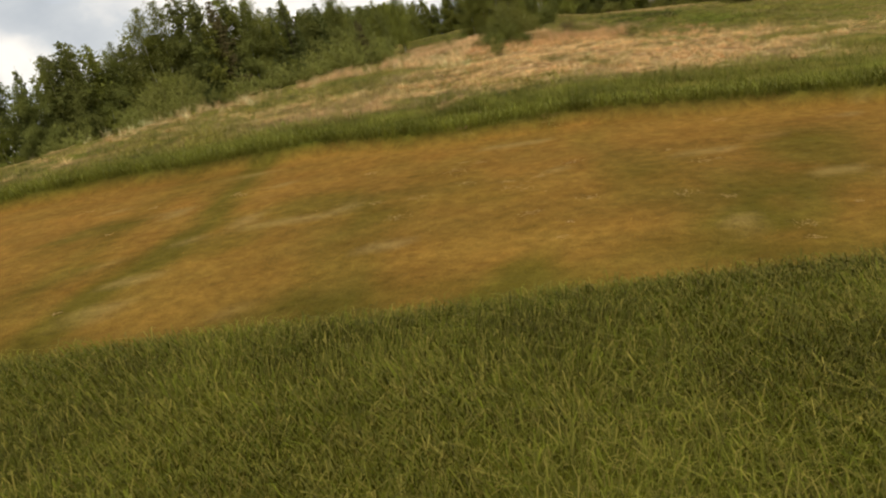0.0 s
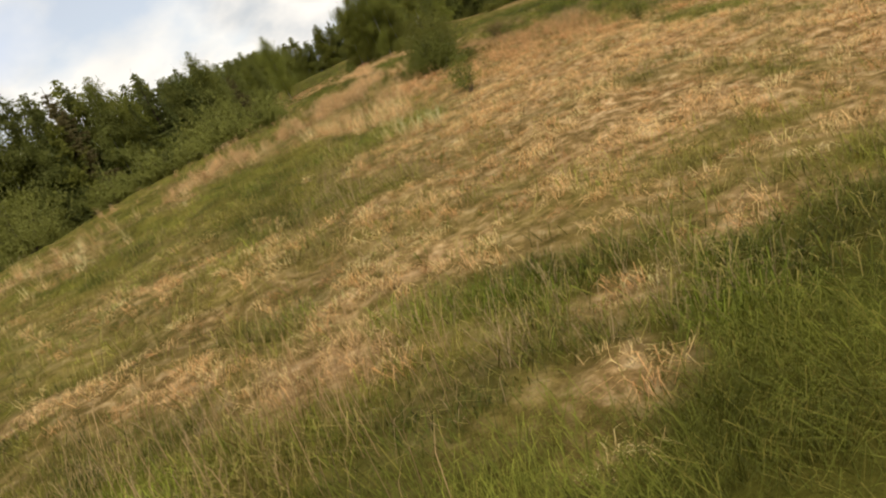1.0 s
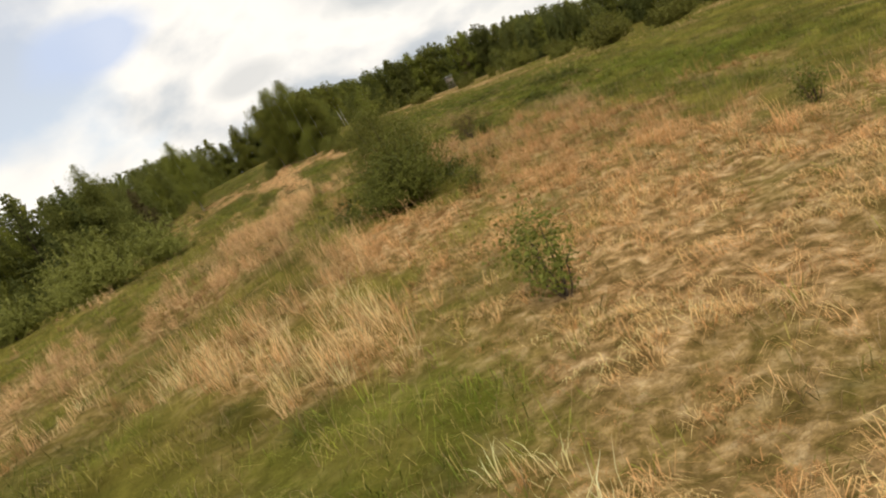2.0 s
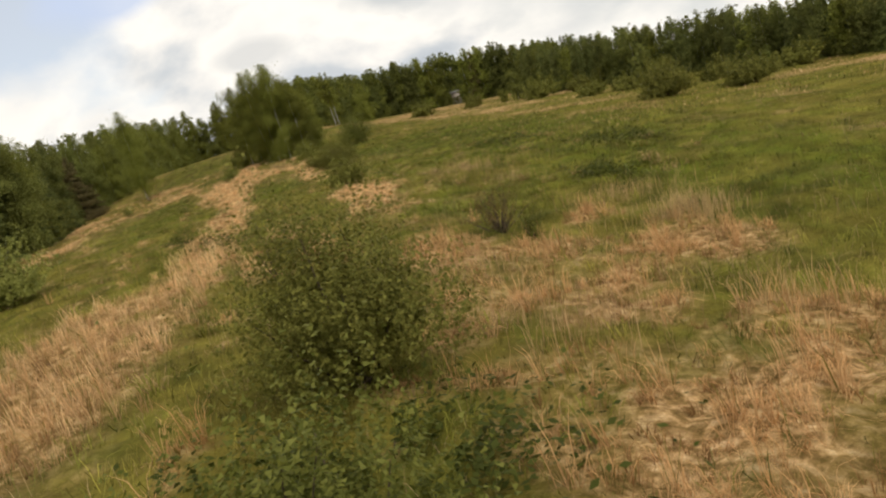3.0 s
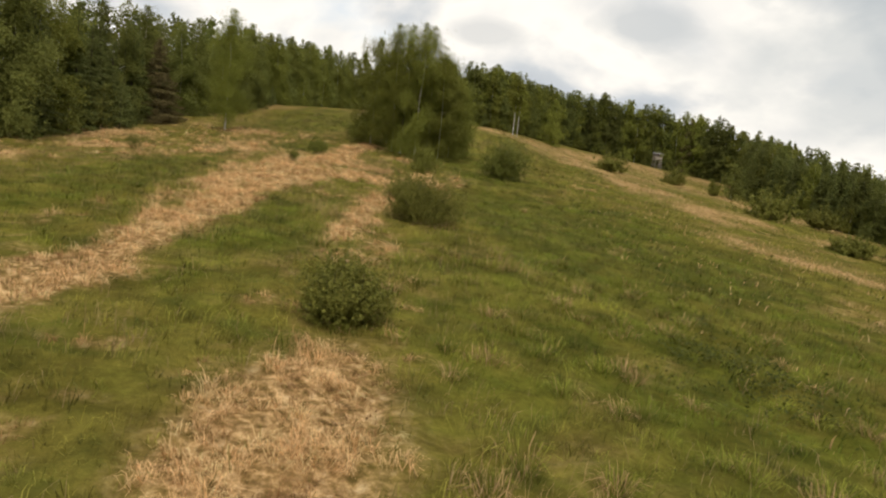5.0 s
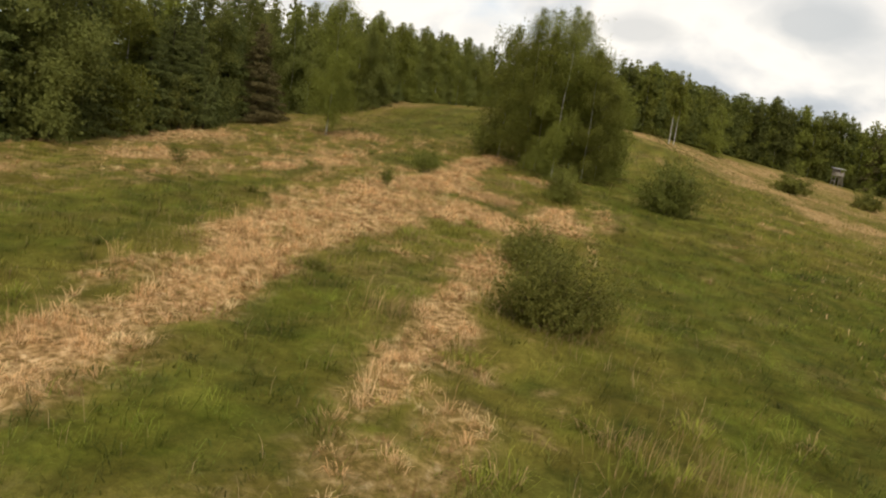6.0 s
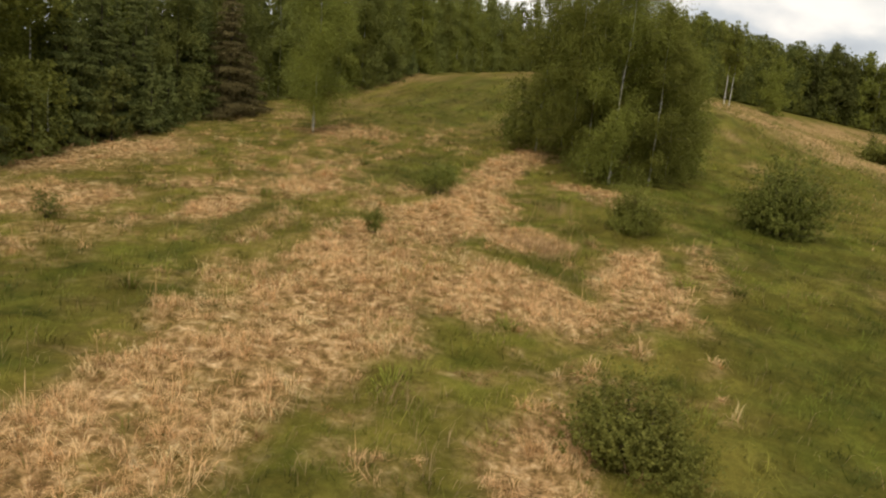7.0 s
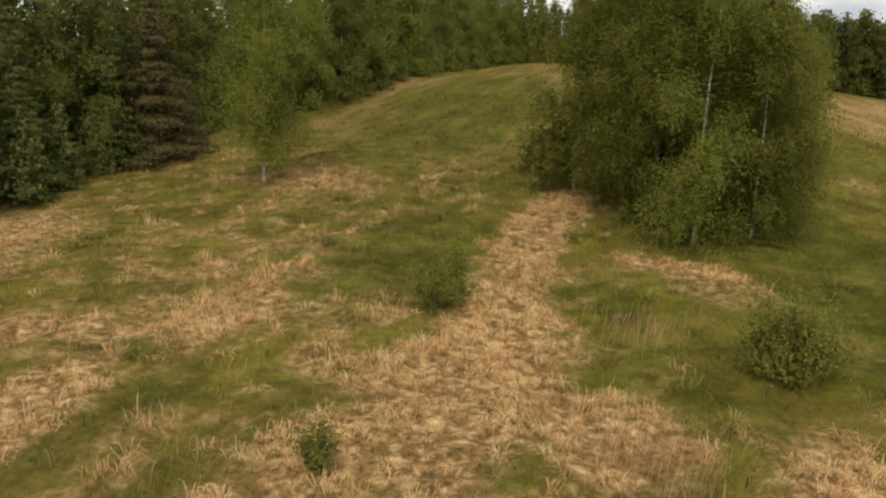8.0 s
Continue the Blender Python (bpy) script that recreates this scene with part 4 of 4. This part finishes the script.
KINDS = {
    "front": [("birch_tree", birch(11, 4.8, 201, 22000, 0.145, BIRCH_BARK, BIRCH_LEAF, 0.0, True), "leafy birch at the edge of the wood"),
              ("aspen_tree", birch(11.5, 5.0, 202, 22000, 0.145, DARK_BARK, ASPEN_LEAF, 0.0, True), "dense dark green aspen at the edge of the wood"),
              ("birch_tree", birch(10.5, 4.2, 203, 20000, 0.145, BIRCH_BARK, ASPEN_LEAF, 0.0, True), "slim birch at the edge of the wood"),
              ("spruce_tree", spruce(11, 4.4, 204, 22000, 0.15, DARK_BARK, NEEDLE), "dark spruce at the edge of the wood"),
              ("pine_tree", spruce(9.5, 4.4, 205, 22000, 0.15, DARK_BARK, PINE_NEEDLE), "reddish brown young pine at the edge of the wood")],
    "mid": [("birch_tree", birch(11, 4.6, 241, 14000, 0.18, BIRCH_BARK, BIRCH_LEAF, 0.0, True), "leafy birch in the row along the wood"),
            ("aspen_tree", birch(11.5, 4.8, 242, 14000, 0.18, DARK_BARK, ASPEN_LEAF, 0.0, True), "dark green aspen in the row along the wood"),
            ("birch_tree", birch(10.5, 4.2, 243, 14000, 0.18, BIRCH_BARK, ASPEN_LEAF, 0.0, True), "slim birch in the row along the wood"),
            ("spruce_tree", spruce(11, 4.2, 244, 14000, 0.18, DARK_BARK, NEEDLE), "dark spruce in the row along the wood")],
    "far": [("birch_tree", birch(11, 5.6, 221, 4800, 0.30, BIRCH_BARK, BIRCH_LEAF, 0.0, True), "leafy birch at the far edge of the wood"),
            ("aspen_tree", birch(11.5, 5.6, 222, 4800, 0.30, DARK_BARK, SHADY_LEAF, 0.0, True), "dark green aspen at the far edge of the wood"),
            ("birch_tree", birch(10.5, 5.2, 223, 4600, 0.30, BIRCH_BARK, SHADY_LEAF, 0.0, True), "slim birch at the far edge of the wood"),
            ("spruce_tree", spruce(11, 4.4, 224, 4800, 0.31, DARK_BARK, NEEDLE), "dark spruce at the far edge of the wood"),
            ("pine_tree", spruce(9.5, 4.6, 225, 4600, 0.31, DARK_BARK, PINE_NEEDLE), "reddish pine at the far edge of the wood")],
    "fringe": [("young_birch", birch(4.2, 2.6, 231, 1500, 0.19, BIRCH_BARK, BIRCH_LEAF, 0.0, True), "young bushy birch before the wood"),
               ("young_aspen", birch(3.6, 2.8, 232, 1500, 0.19, DARK_BARK, ASPEN_LEAF, 0.0, True), "low dense aspen growth before the wood"),
               ("young_spruce", spruce(4.0, 2.4, 233, 1500, 0.19, DARK_BARK, NEEDLE), "young spruce before the wood")],
    "back": [("birch_tree", birch(12, 4.8, 211, 1700, 0.48, BIRCH_BARK, BIRCH_LEAF, 0.0, True), "birch inside the wood"),
             ("spruce_tree", spruce(12.5, 4.0, 212, 1900, 0.47, DARK_BARK, NEEDLE), "spruce inside the wood"),
             ("aspen_tree", birch(12, 5.0, 213, 1700, 0.48, DARK_BARK, SHADY_LEAF, 0.0, True), "aspen inside the wood")],
}
ROOT_HEIGHT = {"mid": [11, 11.5, 10.5, 11], "fringe": [11, 11, 11], "front": [11, 11.5, 10.5, 11, 9.5], "far": [11, 11.5, 10.5, 11, 9.5], "back": [12, 12.5, 12]}


def plant_wood(edge, side, odds, seed):
    """Rows of trees along an edge; the wood lies to that side of its direction."""
    rng = np.random.default_rng(seed)
    pts = np.array(edge, float)
    seg = np.hypot(*np.diff(pts[:, :2], axis=0).T)
    at = np.concatenate([[0], np.cumsum(seg)])
    for row, (gap, off, kind) in enumerate(((2.3, 0.0, "front"), (3.4, 1.6, "far"), (3.4, -1.2, "fringe"), (3.0, 3.4, "far"), (3.8, 5.5, "back"), (5.5, 10.0, "back"))):
        s = gap * 0.3 * row
        while s < at[-1]:
            x, y, h = (np.interp(s, at, pts[:, k]) for k in range(3))
            x2, y2 = (np.interp(s + 1.0, at, pts[:, k]) for k in range(2))
            n = math.hypot(x2 - x, y2 - y) + 1e-6
            o = off + rng.uniform(-0.9, 0.9)
            px, py = x + side * (y2 - y) / n * o + rng.uniform(-0.8, 0.8), y - side * (x2 - x) / n * o + rng.uniform(-0.8, 0.8)
            if kind != "front":
                if kind == "far" and off < 2 and -22 < px < 12:
                    s += gap
                    continue
                use = kind
            else:
                use = "front" if px < 0 and 60 < py < 180 else "mid" if px < 12 else "far"
            i = rng.choice(len(KINDS[use]), p=odds[use])
            # few spruces stand where the wood begins
            if use == "front" and px < -20 and i == 3 and rng.random() < 0.7:
                i = rng.choice([0, 1, 1, 2])
            # only birches and aspens stand behind the crest
            if use == "mid" and px < 20 and py > 172 and rng.random() < 0.8:
                i = rng.choice([0, 0, 1, 2])
            name, meshes, label = KINDS[use][i]
            grow = h / ROOT_HEIGHT[use][i] * rng.uniform(0.70 if px < 12 else 0.84, 1.10) * (1.0 + 0.01 * off)
            tree(name, meshes, on_land(px, py), label, "trees of the wood", rng.uniform(0, 360), grow)
            s += gap * rng.uniform(0.8, 1.2)


plant_wood(EDGE_WEST, -1, {"front": [0.18, 0.20, 0.12, 0.40, 0.10], "mid": [0.28, 0.30, 0.22, 0.20], "far": [0.22, 0.34, 0.16, 0.26, 0.02], "back": [0.45, 0.20, 0.35], "fringe": [0.4, 0.4, 0.2]}, 7)
plant_wood(EDGE_EAST, -1, {"mid": [0.28, 0.30, 0.22, 0.20], "far": [0.12, 0.30, 0.12, 0.44, 0.02], "back": [0.30, 0.40, 0.30], "fringe": [0.35, 0.45, 0.2]}, 8)

# ---- bushes and saplings ----


def bush(name, place, width, height, seed, leaves, leaf, foliage, label, group="willow bushes", open_crown=0.0, stems=12):
    """Stems that spread from one stool, with leafy shoots round their upper parts in an uneven dome."""
    rng = np.random.default_rng(seed)
    ob = thing(name, place, label, "bush", group, rng.uniform(0, 360))
    lines = []
    for i in range(stems):
        ang, out = i * 2.4 + rng.uniform(-0.4, 0.4), math.sqrt((i + 0.5) / stems)
        reach = width / 2 * out * rng.uniform(0.7, 1.0)
        top = height * math.sqrt(max(0.15, 1 - 0.8 * out ** 2)) * rng.uniform(0.8, 1.08)
        u = np.linspace(0, 1, 5)
        p = np.c_[math.cos(ang) * reach * u ** 0.75, math.sin(ang) * reach * u ** 0.75, top * u ** 1.05]
        p[:, :2] += rng.normal(0, 0.03 * width, (5, 2)) * u[:, None]
        p[0, 2] = -0.1
        lines.append(p)
        part("stem", raw_mesh("stem", *tube(p, (0.010 + 0.006 * height) * (1 - 0.85 * u) + 0.002, 4), TWIG, smooth=True), ob)
    lines = np.array(lines)
    each = 14
    count = leaves // each
    pick = rng.integers(0, stems, count)
    u = np.clip(rng.beta(1.7 + open_crown, 1.0, count), 0, 1)
    node = np.stack([np.array([np.interp(q, [0, .25, .5, .75, 1], lines[i, :, k]) for i, q in zip(pick, u)]) for k in range(3)], 1)
    node += rng.normal(0, 1, (count, 3)) * np.array([0.09, 0.09, 0.06]) * np.array([width, width, height]) * (1 - 0.35 * open_crown)
    if open_crown == 0.0:
        # most shoots start in a mantle of several rounded lobes of unequal height
        k = int(count * 0.62)
        lobes = 7
        ring = np.arange(lobes) * 2.4 + rng.uniform(-0.5, 0.5, lobes)
        far = np.sqrt(np.arange(lobes) / lobes) * 0.30 * width * rng.uniform(0.8, 1.2, lobes)
        size = np.c_[rng.uniform(0.21, 0.34, lobes) * width, rng.uniform(0.22, 0.45, lobes) * height * (1 - 0.35 * np.arange(lobes) / lobes)]
        which = rng.choice(lobes, k, p=size[:, 0] ** 2 / (size[:, 0] ** 2).sum())
        way = rng.normal(size=(k, 3))
        way /= np.linalg.norm(way, axis=1)[:, None]
        way[:, 2] = np.where(way[:, 2] < 0, way[:, 2] * 0.8, way[:, 2])
        reach = np.clip(0.95 - rng.exponential(0.22, k) + rng.normal(0, 0.19, k), 0.1, 1.5)[:, None]
        mid = np.c_[np.cos(ring) * far, np.sin(ring) * far, 0.92 * size[:, 1]][which]
        node[:k] = mid + way * reach * np.c_[size[which, 0], size[which, 0], size[which, 1]]
    away = node - np.array([0, 0, height * 0.25])
    away = away / (np.linalg.norm(away, axis=1)[:, None] + 0.1) + np.array([0, 0, 0.95]) + rng.normal(0, 0.35, (count, 3))
    shoot = (0.3 + rng.exponential(0.55, count) + 1.6 * (rng.random(count) < 0.07)) * (0.09 + 0.085 * height)
    q = rng.random((count, each))
    pos = (node[:, None] + away[:, None] * (shoot[:, None] * q)[..., None]).reshape(-1, 3) + rng.normal(0, (0.4 + 1.3 * open_crown) * leaf, (count * each, 3))
    pos[:, 2] = np.maximum(pos[:, 2], 0.08)
    part("foliage", leaf_mesh("foliage", pos, leaf * 1.2, leaf * 0.8, foliage, rng, pos - np.array([0, 0, height * 0.35]), 0.8, True), ob)
    return ob


WILLOWS = [(12.6, 64.6, 3.4, 3.1, 40000, 0.052), (11.75, 58.7, 3.0, 1.9, 28000, 0.05), (16.5, 101.8, 2.3, 1.9, 19000, 0.062), (17.8, 119.2, 3.6, 2.4, 36000, 0.054), (16.6, 125.8, 2.5, 1.7, 20000, 0.054),
           (16.5, 144.6, 2.3, 1.9, 20000, 0.055), (23.6, 151.0, 4.9, 3.7, 24000, 0.09), (-0.7, 90.6, 3.9, 3.0, 12000, 0.10), (-4.4, 88.6, 5.6, 4.2, 15000, 0.12), (8.6, 166.0, 3.2, 2.2, 5000, 0.12)]
# larger ones before the wood
WOODSIDE_WILLOWS = [(-9.5, 99, 6.0, 3.4, 9000, 0.15), (-14.5, 98, 5.5, 3.2, 8000, 0.15), (-19.5, 100, 6.0, 3.6, 9000, 0.15), (-26.9, 94, 9.5, 6.6, 18000, 0.15), (-34, 100, 8.5, 5.0, 12000, 0.16), (-41, 96, 8.0, 4.6, 10000, 0.17), (47.9, 117.6, 5.4, 3.4, 15000, 0.14), (54.8, 115.2, 5.0, 2.4, 12000, 0.14)]
for i, (x, y, w, h, n, leaf) in enumerate(WILLOWS + WOODSIDE_WILLOWS):
    bush("willow_bush", on_land(x, y), w, h, 300 + i, n, leaf, GREY_WILLOW if x < 0 else YOUNG_LEAF if y < 60 or y > 148 else WILLOW_LEAF, "rounded grey-green willow bush in the meadow")
FAR_BUSHES = [(45.5, 212, 5.2, 3.0), (62, 232, 5.6, 3.2), (57.7, 175, 6.8, 3.8), (69, 186, 5.4, 2.6), (57.2, 154.5, 4.4, 1.7), (60.5, 150.6, 4.4, 1.9), (67, 153, 4.0, 2.6), (61.7, 131, 3.6, 2.2), (72, 131, 6, 2.6), (66, 221, 1.8, 2.7)]
for i, (x, y, w, h) in enumerate(FAR_BUSHES):
    bush("willow_bush", on_land(x, y), w, h, 330 + i, 5000, 0.22, WILLOW_LEAF, "low dense willow bush on the far slope", "far willow bushes", 0.0, 7)
SAPLINGS = [(11.1, 45.4, 1.2, 1.2, 700), (7.7, 145.9, 1.9, 1.4, 2200), (7.6, 137.3, 0.9, 0.8, 700), (7.6, 148.8, 0.8, 0.9, 500), (18.7, 73.7, 0.9, 0.8, 500), (6.9, 94.4, 1.7, 0.9, 900), (19.0, 50.2, 0.8, 0.9, 400), (-2.2, 133, 1.2, 0.8, 600), (45.8, 218, 1.8, 4.8, 2600), (13.0, 55.8, 0.8, 0.7, 350)]
for i, (x, y, w, h, n) in enumerate(SAPLINGS):
    bush("sapling", on_land(x, y), w, h, 360 + i, 2 * n, 0.055, YOUNG_LEAF, "thin leafy sapling standing in the grass", "saplings", 0.8, 8)
bush("sapling", on_land(18.3, 75.5), 2.5, 1.45, 380, 2600, 0.042, BROWN_LEAF, "sparse brownish bush of thin twigs in the grass", "saplings", 0.8, 26)

# ---- the hunting stand ----


def box(lo, hi):
    bm = bmesh.new()
    bmesh.ops.create_cube(bm, size=1.0)
    for v in bm.verts:
        v.co = Vector([(lo[k] + hi[k]) / 2 + v.co[k] * (hi[k] - lo[k]) for k in range(3)])
    bmesh.ops.bevel(bm, geom=bm.edges[:], offset=0.008, segments=1, affect="EDGES")
    return bm


def solid(name, bm, material, parent, label=""):
    me = bpy.data.meshes.new(name)
    bm.to_mesh(me)
    bm.free()
    me.materials.append(material)
    return part(name, me, parent, label)


def hunting_stand(place, turn):
    ob = thing("hunting_stand", place, "small weathered wooden hunting stand on four legs", "hunting stand", "", turn)
    for sx in (-1, 1):
        for sy in (-1, 1):
            bm = box((-0.06, -0.06, -0.3), (0.06, 0.06, 2.6))
            for v in bm.verts:
                k = 1.0 - 0.16 * v.co.z / 2.6
                v.co.x += sx * 0.98 * k
                v.co.y += sy * 0.98 * k
            solid("leg", bm, GREY_WOOD, ob)
        bm = box((sx * 0.93 - 0.03, -0.9, 1.2), (sx * 0.93 + 0.03, 0.9, 1.32))
        solid("brace", bm, GREY_WOOD, ob)
    solid("floor", box((-1.0, -1.0, 2.5), (1.0, 1.0, 2.6)), GREY_WOOD, ob)
    for k in range(9):
        x = -0.96 + k * 0.213
        solid("board", box((x, -0.99, 2.6), (x + 0.20, -0.95, 3.35)), GREY_WOOD, ob)
        solid("board", box((x, 0.95, 2.6), (x + 0.20, 0.99, 4.2)), GREY_WOOD, ob)
        solid("board", box((-0.99, x, 2.6), (-0.95, x + 0.20, 3.35)), GREY_WOOD, ob)
        solid("board", box((0.95, x, 2.6), (0.99, x + 0.20, 3.35)), GREY_WOOD, ob)
    for sx in (-0.95, 0.95):
        for sy in (-0.95, 0.95):
            solid("post", box((sx - 0.05, sy - 0.05, 2.6), (sx + 0.05, sy + 0.05, 4.25)), GREY_WOOD, ob)
    roof = box((-1.25, -1.3, 4.25), (1.25, 1.3, 4.33))
    for v in roof.verts:
        v.co.z += 0.12 * v.co.y
    solid("roof", roof, ROOF_FELT, ob, "pale felt roof")
    for sx in (-0.3, 0.3):
        solid("ladder_rail", box((sx - 0.03, -1.6, -0.1), (sx + 0.03, -1.52, 2.7)), GREY_WOOD, ob)
    for k in range(8):
        solid("rung", box((-0.3, -1.58, 0.3 + 0.3 * k), (0.3, -1.54, 0.35 + 0.3 * k)), GREY_WOOD, ob)
    return ob


hunting_stand(on_land(75.6, 299), 12)
